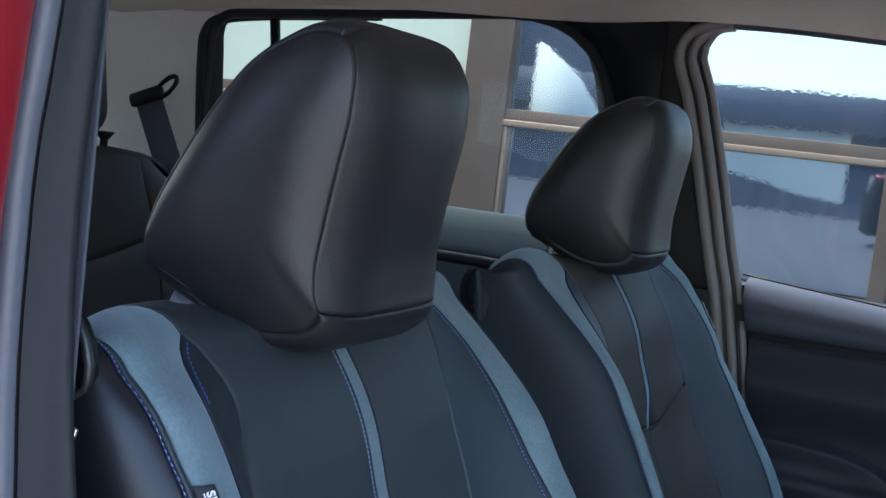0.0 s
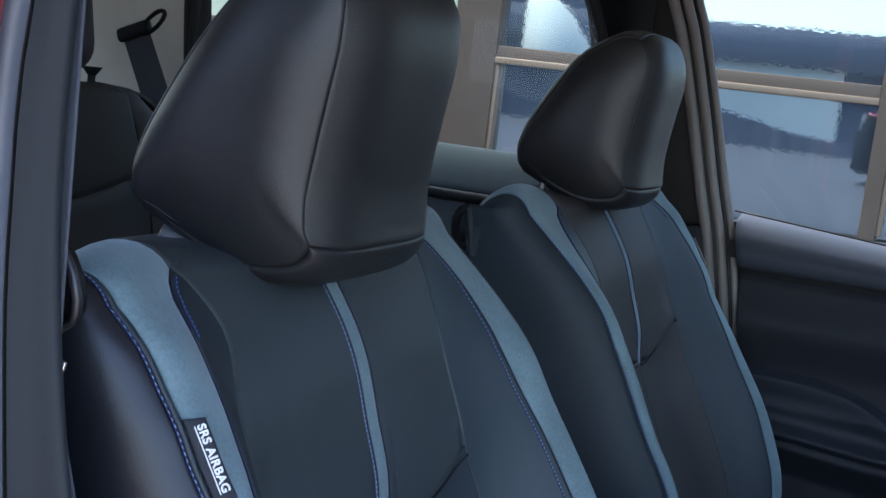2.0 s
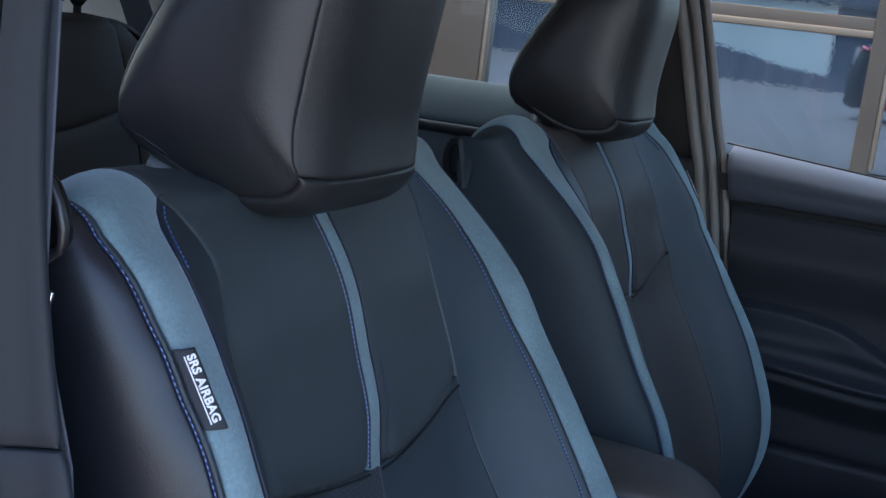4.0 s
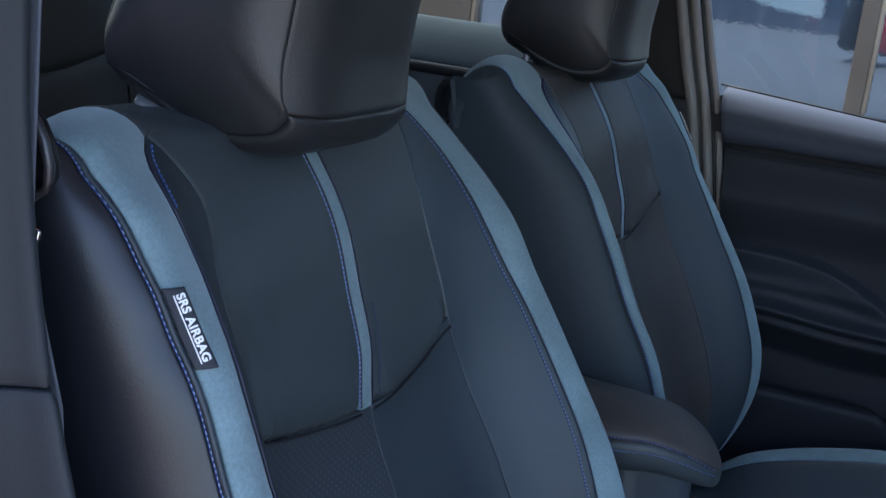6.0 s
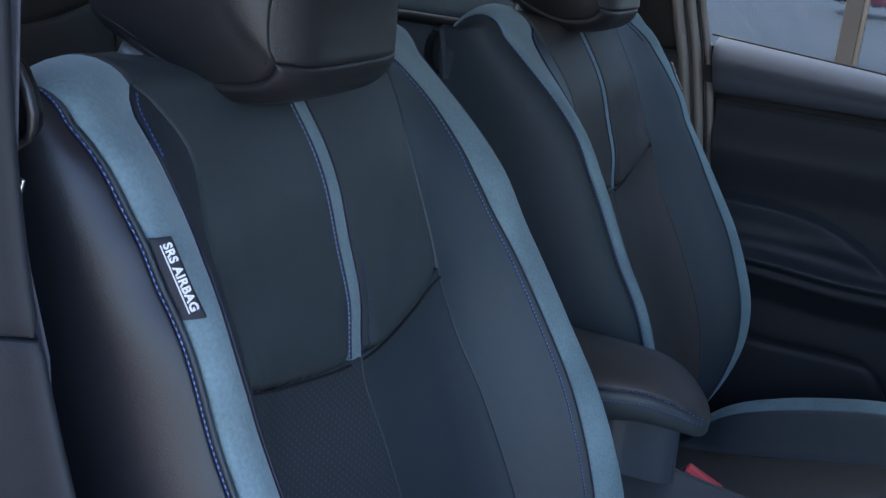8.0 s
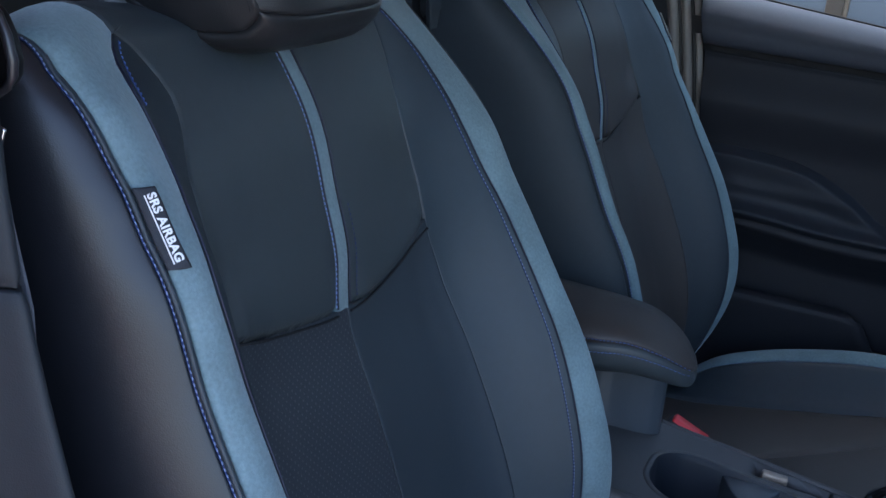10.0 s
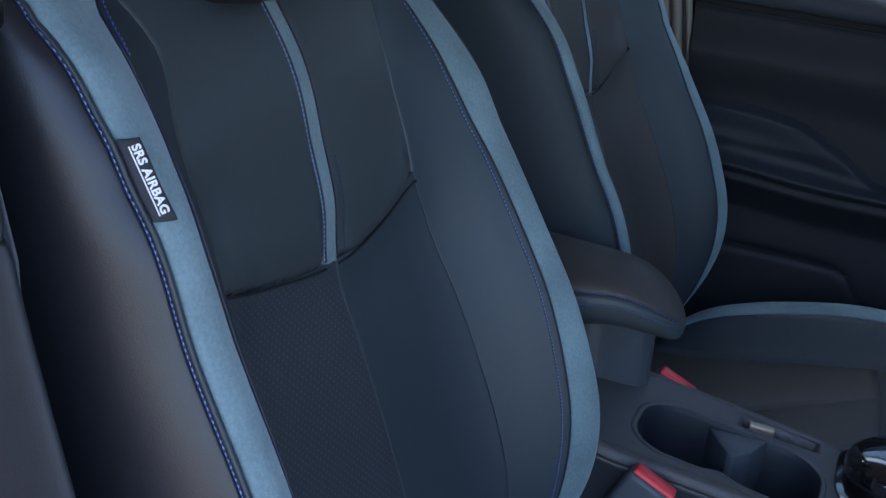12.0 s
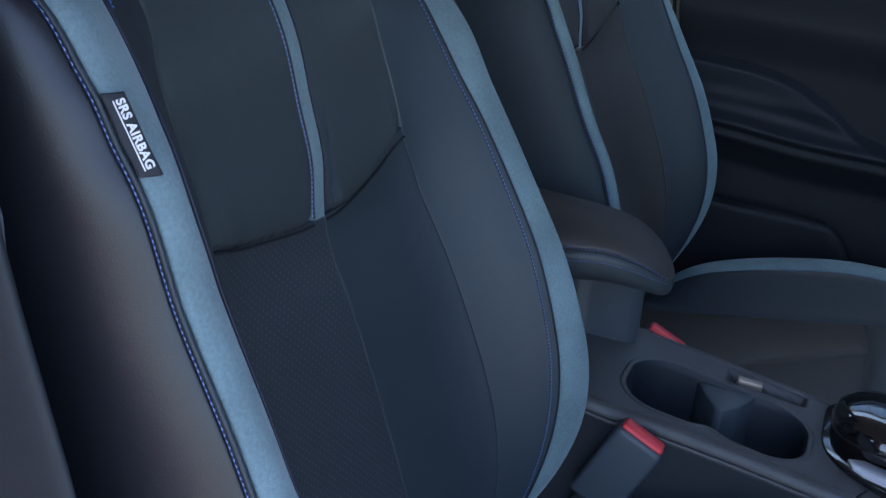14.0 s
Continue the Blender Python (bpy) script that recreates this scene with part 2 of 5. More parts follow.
def sheet(fn, na, nb, out, groove=0.0025, wide=0.004, puff=0.0, skirt=0.006, edges="abAB", roll=0.0, roll_wide=0.014, roll_edges=""):
    """A cushioned panel: fn(a, b) gives places for a, b in 0..1; borders named in edges (a: a=0, A: a=1, b, B) sink into the seam.
    out: a direction that the panel roughly faces. A skirt closes the rim towards the inside."""
    mid_a = [np.array(fn(s, 0.5)) for s in np.linspace(0, 1, 9)]
    mid_b = [np.array(fn(0.5, s)) for s in np.linspace(0, 1, 9)]
    la = max(1e-3, sum(np.linalg.norm(q - p) for p, q in zip(mid_a, mid_a[1:])))
    lb = max(1e-3, sum(np.linalg.norm(q - p) for p, q in zip(mid_b, mid_b[1:])))
    sa, sb = spaced(la, na), spaced(lb, nb)
    P = np.array([[fn(a, b) for b in sb] for a in sa], float)
    da, db = np.gradient(P, axis=0), np.gradient(P, axis=1)
    N = np.cross(da, db)
    N /= np.maximum(np.linalg.norm(N, axis=2, keepdims=True), 1e-12)
    flip = (N @ np.array(out, float)).mean() < 0
    if flip:
        N = -N
    A, B = np.meshgrid(sa, sb, indexing="ij")
    seg_a = np.concatenate([np.zeros((1, len(sb))), np.cumsum(np.linalg.norm(np.diff(P, axis=0), axis=2), axis=0)])
    seg_b = np.concatenate([np.zeros((len(sa), 1)), np.cumsum(np.linalg.norm(np.diff(P, axis=1), axis=2), axis=1)], axis=1)
    dist, far = np.full(A.shape, 9.0), np.full(A.shape, 9.0)
    for key, d in (("a", seg_a), ("A", seg_a[-1:] - seg_a), ("b", seg_b), ("B", seg_b[:, -1:] - seg_b)):
        if key in edges:
            dist = np.minimum(dist, d)
        if key in roll_edges:
            far = np.minimum(far, d)
    lift = puff * np.clip(np.sin(np.pi * A) * np.sin(np.pi * B), 0, 1) ** 0.8 - groove * np.exp(-((dist / wide) ** 2)) - roll * np.exp(-((far / roll_wide) ** 2))
    P = P + N * lift[..., None]
    na_, nb_ = A.shape
    verts = P.reshape(-1, 3).tolist()
    faces = []
    for i in range(na_ - 1):
        for j in range(nb_ - 1):
            f = (i * nb_ + j, (i + 1) * nb_ + j, (i + 1) * nb_ + j + 1, i * nb_ + j + 1)
            faces.append(f[::-1] if flip else f)
    if skirt:
        rim = [(i, 0) for i in range(na_)] + [(na_ - 1, j) for j in range(1, nb_)]
        rim += [(i, nb_ - 1) for i in range(na_ - 2, -1, -1)] + [(0, j) for j in range(nb_ - 2, 0, -1)]
        low = {}
        for i, j in rim:
            low[i, j] = len(verts)
            verts.append((P[i, j] - N[i, j] * skirt).tolist())
        for (i, j), (k, m) in zip(rim, rim[1:] + rim[:1]):
            f = (i * nb_ + j, low[i, j], low[k, m], k * nb_ + m)
            faces.append(f[::-1] if flip else f)
    me = bpy.data.meshes.new("sheet")
    me.from_pydata(verts, [], faces)
    return me


def panel(name, fn, mat, parent, out, na=24, nb=24, label="", **kw):
    me = sheet(fn, na, nb, out, **kw)
    me.name = name
    return link_mesh(name, me, mat, parent, label)


def tube(points, radius, sides=6, closed=False):
    """A round cord along points."""
    bm = bmesh.new()
    pts = [Vector(p) for p in points]
    rings = []
    for k, p in enumerate(pts):
        a, b = pts[max(k - 1, 0)], pts[min(k + 1, len(pts) - 1)]
        if closed:
            a, b = pts[k - 1], pts[(k + 1) % len(pts)]
        t = (b - a).normalized()
        u = t.cross(Vector((0.31, 0.17, 0.93))).normalized()
        w = t.cross(u)
        rings.append([bm.verts.new(p + radius * (math.cos(q) * u + math.sin(q) * w)) for q in (2 * math.pi * s / sides for s in range(sides))])
    for r, s in zip(rings, rings[1:] + (rings[:1] if closed else [])):
        for k in range(sides):
            bm.faces.new((r[k], r[(k + 1) % sides], s[(k + 1) % sides], s[k]))
    if not closed:
        bm.faces.new(rings[0][::-1])
        bm.faces.new(rings[-1])
    return bm


def stitches(curve, normal, length_total, step=0.0034, long=0.0022, r=0.00042, lift=0.0008):
    """A run of sewn stitches along curve(s), s in 0..1, raised along normal(s)."""
    verts, faces = [], []
    count = max(2, int(length_total / step))
    for k in range(count):
        s0 = (k + 0.5 - 0.5 * long / step) / count
        s1 = (k + 0.5 + 0.5 * long / step) / count
        p, q, n = Vector(curve(s0)), Vector(curve(s1)), Vector(normal((s0 + s1) / 2))
        t = (q - p).normalized()
        w = t.cross(n).normalized() * r
        base = len(verts)
        m = (p + q) / 2
        for c, h, g in ((p, 0.2, 0.7), (m - t * long * 0.25, 1, 1), (m + t * long * 0.25, 1, 1), (q, 0.2, 0.7)):
            c = c + n * lift * h
            verts += [tuple(c - w * g), tuple(c + n * r * g), tuple(c + w * g), tuple(c - n * r * g)]
        for a in range(3):
            o = base + 4 * a
            for e in range(4):
                faces.append((o + e, o + (e + 1) % 4, o + 4 + (e + 1) % 4, o + 4 + e))
        faces += [(base, base + 3, base + 2, base + 1), (base + 12, base + 13, base + 14, base + 15)]
    me = bpy.data.meshes.new("stitching")
    me.from_pydata(verts, [], faces)
    return me


def box(bm, lo, hi, bevel=0.0, segs=3, turn=None):
    """A bevelled box added to bm; turn: a matrix applied to it."""
    m = Matrix.Translation((Vector(lo) + Vector(hi)) / 2) @ Matrix.Diagonal((*(Vector(hi) - Vector(lo)), 1))
    one = bmesh.ops.create_cube(bm, size=1, matrix=m)["verts"]
    if bevel:
        es = list({e for v in one for e in v.link_edges})
        one = bmesh.ops.bevel(bm, geom=es, offset=bevel, segments=segs, profile=0.5, affect="EDGES")["verts"]
    if turn is not None:
        bmesh.ops.transform(bm, matrix=turn, verts=list({v for v in one}))
    return bm


def block(name, lo, hi, mat, parent=None, bevel=0.0, segs=3, label="", turn=None):
    return part(name, box(bmesh.new(), lo, hi, bevel, segs, turn), mat, parent, label, smooth=False if not bevel else True)


def prism(outline, along, lo, hi, bevel=0.0):
    """An outline of 2D points drawn out along one axis (0, 1, 2) from lo to hi."""
    bm = bmesh.new()
    a, b = [k for k in range(3) if k != along]

    def put(p, w):
        v = [0, 0, 0]
        v[a], v[b], v[along] = p[0], p[1], w
        return bm.verts.new(v)

    r, s = [put(p, lo) for p in outline], [put(p, hi) for p in outline]
    bm.faces.new(r)
    bm.faces.new(s[::-1])
    for k in range(len(r)):
        bm.faces.new((r[k], s[k], s[(k + 1) % len(r)], r[(k + 1) % len(r)]))
    if bevel:
        bmesh.ops.bevel(bm, geom=list(bm.edges), offset=bevel, segments=2, profile=0.5, affect="EDGES")
    return bm


def curve_of(zs, xs):
    """A smooth curve through a few stations (monotone steps, eased)."""
    order = np.argsort(zs)
    zs, xs = np.array(zs, float)[order], np.array(xs, float)[order]
    m = np.gradient(xs, zs)

    def f(z):
        if z <= zs[0]:
            return xs[0] + m[0] * (z - zs[0])
        if z >= zs[-1]:
            return xs[-1] + m[-1] * (z - zs[-1])
        k = int(np.searchsorted(zs, z)) - 1
        h = zs[k + 1] - zs[k]
        t = (z - zs[k]) / h
        return ((2 * t**3 - 3 * t**2 + 1) * xs[k] + (t**3 - 2 * t**2 + t) * h * m[k] + (3 * t**2 - 2 * t**3) * xs[k + 1]
                + (t**3 - t**2) * h * m[k + 1])

    return f


def smooth(a, b, x):
    t = min(1.0, max(0.0, (x - a) / (b - a)))
    return t * t * (3 - 2 * t)


def mix(a, b, t):
    return a + (b - a) * t


# ---- the car's shell ----
CY = 0.013  # the car's middle plane
NEAR_Y, FAR_Y = -0.337, 0.363  # middles of the two front seats


def ground():
    bm = bmesh.new()
    bmesh.ops.create_grid(bm, x_segments=2, y_segments=2, size=400)
    tagged(part("ground", bm, ASPHALT, smooth=False), "dark grey asphalt yard round the car", "ground", kind="structure")
    # Unseen slab, added as a reflector for the near seat's side.
    bm = box(bmesh.new(), (0.3, -30, -0.05), (45, 0.0, 0.02), 0.008)
    tagged(part("pavement", bm, CONCRETE), "unseen pale concrete slab added to bounce light into the car", "pavement", kind="structure")


def cabin_floor():
    bm = bmesh.new()
    box(bm, (-1.7, -0.78, 0.24), (1.45, 0.80, 0.30), 0.01)
    tagged(part("floor", bm, CARPET), "dark carpeted cabin floor of the car", "floor", kind="structure")


def crest_over_door(x):
    """The lining and rail lift a little over the rear corner of the front door's window."""
    return 0.013 * smooth(-0.25, -0.06, x) * smooth(0.34, 0.0, x)


def headliner():
    """The roof's inner lining, sunk towards the side rails, with the red roof skin above."""
    half = curve_of([0, 0.25, 0.45, 0.60, 0.68, 0.70], [1.520, 1.515, 1.500, 1.475, 1.452, 1.438])

    def lining(a, b):
        y = mix(-0.70, 0.70, b)
        x = mix(-1.55, 1.0, a)
        fall = -0.07 * smooth(-0.6, -1.5, x)
        return x, y + CY, half(abs(y)) + fall + crest_over_door(x) * smooth(0.45, 0.69, y)

    ob = tagged(panel("ceiling", lining, BEIGE, None, (0, 0, -1), 60, 40, groove=0, skirt=0.004),
                "light beige fabric headliner of the car", "ceiling", kind="structure")
    ob["kind"] = "structure"
    skin = panel("roof_skin", lambda a, b: (mix(-1.62, 1.05, a), mix(-0.78, 0.80, b), 1.565 - 0.065 * abs(mix(-1, 1, b)) ** 3 - 0.05 * smooth(-0.8, -1.6, mix(-1.62, 1.05, a))),
                 PAINT, None, (0, 0, 1), 12, 20, groove=0, skirt=0.02)
    tagged(skin, "glossy red painted roof of the car", "car roof", kind="structure")


def far_side():
    """Pillars, rails and trim of the side across from the open door."""
    Y = 0.755
    # roof rail above the doors
    rail = thing("trim_rail", (0, Y, 1.44), "beige roof rail trim over the far doors", "trim", kind="structure")
    part("rail", tube([(x, Y + 0.012, 1.464 - 0.03 * smooth(-0.5, -1.2, x) + crest_over_door(x)) for x in np.linspace(-1.3, 1.05, 60)], 0.018, 10), BEIGE, rail)
    part("weatherstrip", tube([(x, Y + 0.002, 1.441 - 0.03 * smooth(-0.5, -1.1, x) + crest_over_door(x)) for x in np.linspace(-0.06, 1.05, 40)], 0.006, 8), RUBBER, rail)
    # black B-pillar with its forward-raked door seals
    pillar = thing("wall_pillar_far", (0, Y, 0.4), "black trimmed far B-pillar between front and rear windows", "pillar", kind="structure")

    def upper(a, b):
        z = mix(1.06, 1.485, a)
        back, front = mix(-0.165, -0.271, a) - 0.02 * smooth(0.70, 0.92, a), mix(0.012, -0.099, a)
        bow = 0.012 * math.sin(math.pi * b)
        return mix(back, front, b), Y + 0.005 - bow + 0.03 * (1 - b), z

    panel("upper_trim", upper, PILLAR_DARK, pillar, (0, -1, 0), 14, 12, groove=0.002)

    def lower(a, b):
        z = mix(0.35, 1.06, a)
        back, front = mix(-0.14, -0.165, a), mix(0.05, 0.005, a)
        return mix(back, front, b), Y - 0.008 - 0.012 * math.sin(math.pi * b), z

    panel("lower_trim", lower, PLASTIC_SOFT, pillar, (0, -1, 0), 10, 10, groove=0.002)
    run_x = curve_of([0, 0.10, 0.20, 0.35, 0.50, 0.60, 0.66, 0.72, 0.76, 0.80, 0.84, 0.88, 0.94, 1.0], [0.060, 0.045, 0.020, -0.0088, -0.039, -0.0580, -0.0705, -0.0850, -0.0905, -0.0897, -0.0823, -0.0693, -0.0493, -0.0247])
    run_z = curve_of([0, 0.10, 0.20, 0.35, 0.50, 0.60, 0.66, 0.72, 0.76, 0.80, 0.84, 0.88, 0.94, 1.0], [0.62, 0.86, 1.01, 1.122, 1.238, 1.305, 1.346, 1.3826, 1.399, 1.4162, 1.4312, 1.4423, 1.4513, 1.4555])
    for off, rad, mat, deep in ((-0.0085, 0.0085, SEAL_BROWN, -0.004), (0.0, 0.0045, DULL, 0.003), (0.0095, 0.0078, SEAL_BROWN, 0.004), (0.0185, 0.0040, DULL, 0.011), (0.0250, 0.0062, SEAL_BROWN, 0.014)):
        pts = []
        for s in np.linspace(0, 1, 60):
            t = Vector((run_x(s + 0.01) - run_x(s - 0.01), run_z(s + 0.01) - run_z(s - 0.01))).normalized()
            close = mix(1.0, 0.12, smooth(0.80, 0.97, s))
            pts.append((run_x(s) + off * t.y * close, Y - 0.001 + deep, run_z(s) - off * t.x * close))
        part("door_seal", tube(pts, rad, 10), mat, pillar)
    block("backing", (-0.22, Y + 0.045, 0.30), (0.16, Y + 0.055, 1.07), PLASTIC_SOFT, pillar)
    # rounded head of the front window's opening
    arc = [(-0.0596, 1.3871), (-0.0628, 1.4039), (-0.0634, 1.421), (-0.0587, 1.4367), (-0.0492, 1.4484), (-0.033, 1.4546), (0.0, 1.456)]
    part("corner_trim", prism(arc + [(0.0, 1.475), (-0.11, 1.475), (-0.11, 1.387)], 1, 0.772, 0.780), PLASTIC_SOFT, pillar)
    # rear door: light sill, dark panel
    rear = thing("wall_rear_far", (-0.6, Y, 0.4), "far rear door trim with a slate sill and dark panel", "door trim", kind="structure")
    sill = lambda a, b: (mix(-1.0, -0.17, a), Y - 0.026 + 0.056 * b, 1.060 + 0.068 * b**0.8)
    panel("sill", sill, PLASTIC_SILL, rear, (0, -1, 1), 10, 12, groove=0.001)
    panel("panel", lambda a, b: (mix(-1.0, -0.17, a), Y - 0.018 + 0.006 * math.sin(math.pi * b), mix(0.35, 1.066, b)), PLASTIC_SLATE, rear, (0, -1, 0), 6, 12, groove=0.003)
    part("pull_handle", tube([(-0.375 + 0.012 * math.sin(q), Y - 0.034 + 0.010 * math.cos(q * 0.5), 1.002 + 0.030 * math.cos(q)) for q in np.linspace(0, 2 * math.pi, 20)[:-1]], 0.007, 8, True), PLASTIC_SOFT, rear, "black oval pull handle")
    # beige rear quarter round the rear window
    quarter = thing("wall_quarter_far", (-1.1, 0.7, 0.4), "pale beige rear quarter trim round the rear side window", "wall", kind="structure")
    panel("quarter_panel", lambda a, b: (mix(-1.75, -0.932, a), mix(0.56, 0.735, smooth(0, 1, a)), mix(0.4, 1.49, b)), BEIGE_PALE, quarter, (0, -1, 0), 14, 14, groove=0.001)
    panel("lower_panel", lambda a, b: (mix(-1.75, -0.925, a), mix(0.56, 0.735, smooth(0, 1, a)) - 0.008, mix(0.4, 1.10, b)), PLASTIC_SOFT, quarter, (0, -1, 0), 14, 8, groove=0.001)
    panel("header", lambda a, b: (mix(-0.99, -0.235, a), Y - 0.03 - 0.01 * math.sin(b * math.pi), mix(1.442, 1.480, b) - 0.034 * (1 - a)), BEIGE, quarter, (0, -1, 0), 12, 6, groove=0.001)
    block("corner_panel", (-0.96, 0.736, 1.392), (-0.905, 0.744, 1.45), BEIGE, quarter, 0.002)
    # rear side window: black frame, divider bar and pane
    win = thing("window_1", (-0.6, Y, 1.1), "rear side window in a black rounded frame with a divider bar", "window", kind="structure")
    loop = []
    corners = [(-0.925, 1.05, 0.03), (-0.925, 1.409, 0.05), (-0.205, 1.455, 0.17), (-0.155, 1.05, 0.03)]
    for k, (cx, cz, r) in enumerate(corners):
        p, q = Vector((corners[k - 1][0], corners[k - 1][1])), Vector((corners[(k + 1) % 4][0], corners[(k + 1) % 4][1]))
        c = Vector((cx, cz))
        u, w = (p - c).normalized() * r, (q - c).normalized() * r
        for s in np.linspace(0, 1, 8):
            g = c + u * (1 - s) ** 2 + w * s**2
            loop.append((g.x, 0.725, g.y))
    part("window_frame", tube(loop, 0.009, 10, True), PLASTIC_SOFT, win)
    outer = [curve_of([0, 0.35, 0.5, 0.6, 0.7, 0.8, 1], q) for q in ((-0.932, -0.955, -0.953, -0.938, -0.899, -0.840, -0.60), (1.08, 1.335, 1.375, 1.399, 1.414, 1.422, 1.438))]
    inner = [curve_of([0, 0.35, 0.5, 0.6, 0.7, 0.8, 1], q) for q in ((-0.880, -0.905, -0.907, -0.898, -0.870, -0.835, -0.60), (1.08, 1.345, 1.381, 1.401, 1.409, 1.413, 1.428))]
    panel("window_frame", lambda a, b: (mix(outer[0](a), inner[0](a), b), 0.724 - 0.010 * math.sin(math.pi * b) + 0.012 * b, mix(outer[1](a), inner[1](a), b)), PLASTIC_SOFT, win, (0, -1, 0), 60, 12, groove=0.002, skirt=0.02)
    part("window_seal", tube([(mix(outer[0](a), inner[0](a), 0.5), 0.7175, mix(outer[1](a), inner[1](a), 0.5)) for a in np.linspace(0, 0.55, 30)], 0.0022, 6), DULL, win)
    bow = [((-0.375 * (1 - s) ** 2) + 2 * s * (1 - s) * -0.205 + s * s * -0.181, 1.446 * (1 - s) ** 2 + 2 * s * (1 - s) * 1.455 + s * s * 1.286) for s in np.linspace(0, 1, 12)]
    part("corner_trim", prism(bow + [(-0.155, 1.10), (-0.12, 1.10), (-0.12, 1.485), (-0.375, 1.485)], 1, 0.738, 0.746), PLASTIC_SOFT, win)
    block("corner_mask", (-0.290, 0.762, 1.425), (-0.170, 0.772, 1.480), PLASTIC_SOFT, win)
    part("divider_bar", tube([(-0.808, 0.735, 1.42), (-0.760, 0.735, 1.10)], 0.009, 8), PLASTIC_SOFT, win)
    pane = block("pane", (-0.95, 0.752, 1.08), (-0.15, 0.756, 1.45), CLEAR, win)
    pane.visible_shadow = False


def far_door():
    """The closed front door across the cabin."""
    Y = 0.765
    door = thing("door_1", (0.45, Y, 0.35), "closed far front door with slate sill and black trim", "car door", kind="structure")
    x0 = lambda z: curve_of([0.35, 0.85, 1.0, 1.09], [0.10, 0.075, 0.057, 0.040])(z)

    def sill(a, b):
        # from the crease up over the rolled edge to the glass; the top falls towards the front
        z = curve_of([0, 0.12, 0.45, 0.72, 0.88, 1], [1.0055, 1.012, 1.034, 1.060, 1.079, 1.086])(b)
        y = curve_of([0, 0.12, 0.45, 0.72, 0.88, 1], [Y - 0.012, Y - 0.019, Y - 0.027, Y - 0.024, Y + 0.004, Y + 0.045])(b)
        x = mix(x0(z), 1.15, a)
        return x, y, z - (z - 1.0055) * 1.0 * (x - 0.03) * mix(1.0, 0.35, smooth(0.3, 1.0, x))

    panel("sill", sill, DOOR_SOFT, door, (0, -1, 0.6), 20, 26, groove=0.002, wide=0.004, skirt=0.012, label="slate grey soft window sill")
    # Dark strip behind the sill joint: the crease's shade, built in as a part.
    block("crease", (0.066, Y + 0.018, 0.985), (1.15, Y + 0.024, 1.016), CARPET, door)
    arch = curve_of([0.05, 0.109, 0.160, 0.2015, 0.244, 0.288, 0.316, 0.335, 0.354, 0.388, 0.6, 1.2], [0.862, 0.8643, 0.8632, 0.8598, 0.8516, 0.8331, 0.8178, 0.8034, 0.7922, 0.7828, 0.779, 0.776])

    ledge = lambda x: 0.776 - 0.009 * smooth(0.14, 0.30, x)

    def depth(x, z):
        """How far in the moulding stands: an upper panel that leans back, a padded arch with a soft rib, and a double ledge."""
        under, low = smooth(arch(x) + 0.001, arch(x) - 0.012, z), ledge(x)
        room = smooth(0.43, 0.26, x)
        hollow = room * 0.006 * smooth(arch(x) - 0.012, arch(x) - 0.05, z) * smooth(low + 0.004, low + 0.03, z) - room * 0.004 * math.exp(-((z - 0.811) / 0.012) ** 2)
        lean = 0.014 * smooth(0.935, 0.86, z) + 0.020 * smooth(0.925, 0.9955, z)
        y = Y - 0.016 + lean * (1 - under) - (0.002 - hollow) * under
        y -= 0.016 * math.exp(-((z - low) / 0.0095) ** 2) + 0.008 * math.exp(-((z - low + 0.021) / 0.0085) ** 2)
        return y + 0.020 * smooth(low - 0.026, low - 0.07, z)

    # one moulding in three skins, which meet along the arch and under the ledge
    for name, mat, z_low, z_high, rows, label in (("lower_skin", DOOR_BLACK, lambda x: 0.60, lambda x: ledge(x) - 0.011, 50, ""),
                                                  ("armrest_pad", DOOR_PAD, lambda x: ledge(x) - 0.011, lambda x: arch(x) + 0.001, 50, "dark slate padded door armrest"),
                                                  ("door_panel", DOOR_BLACK, lambda x: arch(x) + 0.001, lambda x: 0.9955, 60, "")):
        def skin(a, b, z_low=z_low, z_high=z_high):
            x = mix(0.070, 1.15, a)
            x = mix(x0(mix(z_low(x), z_high(x), b)), 1.15, a)
            z = mix(z_low(x), z_high(x), b)
            return x, depth(x, z), z
        panel(name, skin, mat, door, (0, -1, 0), 110, rows, groove=0.003 if name == "door_panel" else 0.0, wide=0.005, edges="B", label=label)
    # Hidden blocks, added to stop light leaking down behind the door trim.
    block("leak_stop", (-0.16, Y - 0.006, 1.020), (0.075, Y + 0.056, 1.045), DULL, door)
    block("door_backing", (-0.02, Y + 0.046, 0.33), (1.15, Y + 0.054, 1.02), DULL, door)
    top = lambda x: 0.662 - 0.01 * smooth(0.3, 0.5, x)

    def pocket(a, b):
        z = mix(0.40, 0.671, b)
        x = mix(0.115, 0.362 + 0.58 * (0.671 - z), a)
        near = smooth(0, 0.012, 0.362 + 0.58 * (0.671 - z) - x) ** 0.5
        return x, Y - 0.066 + 0.03 * (1 - b) + 0.018 * (1 - near), z - (0.671 - top(x)) * b - 0.005 * b * (1 - near)

    panel("map_pocket", pocket, DOOR_BLACK, door, (0, -1, 0), 20, 14, groove=0.003, skirt=0.02, label="charcoal moulded map pocket")
    panel("lower_panel", lambda a, b: (mix(0.09, 1.15, a), Y - 0.01, mix(0.33, 0.60, b)), PLASTIC_SOFT, door, (0, -1, 0), 8, 8, groove=0.003)
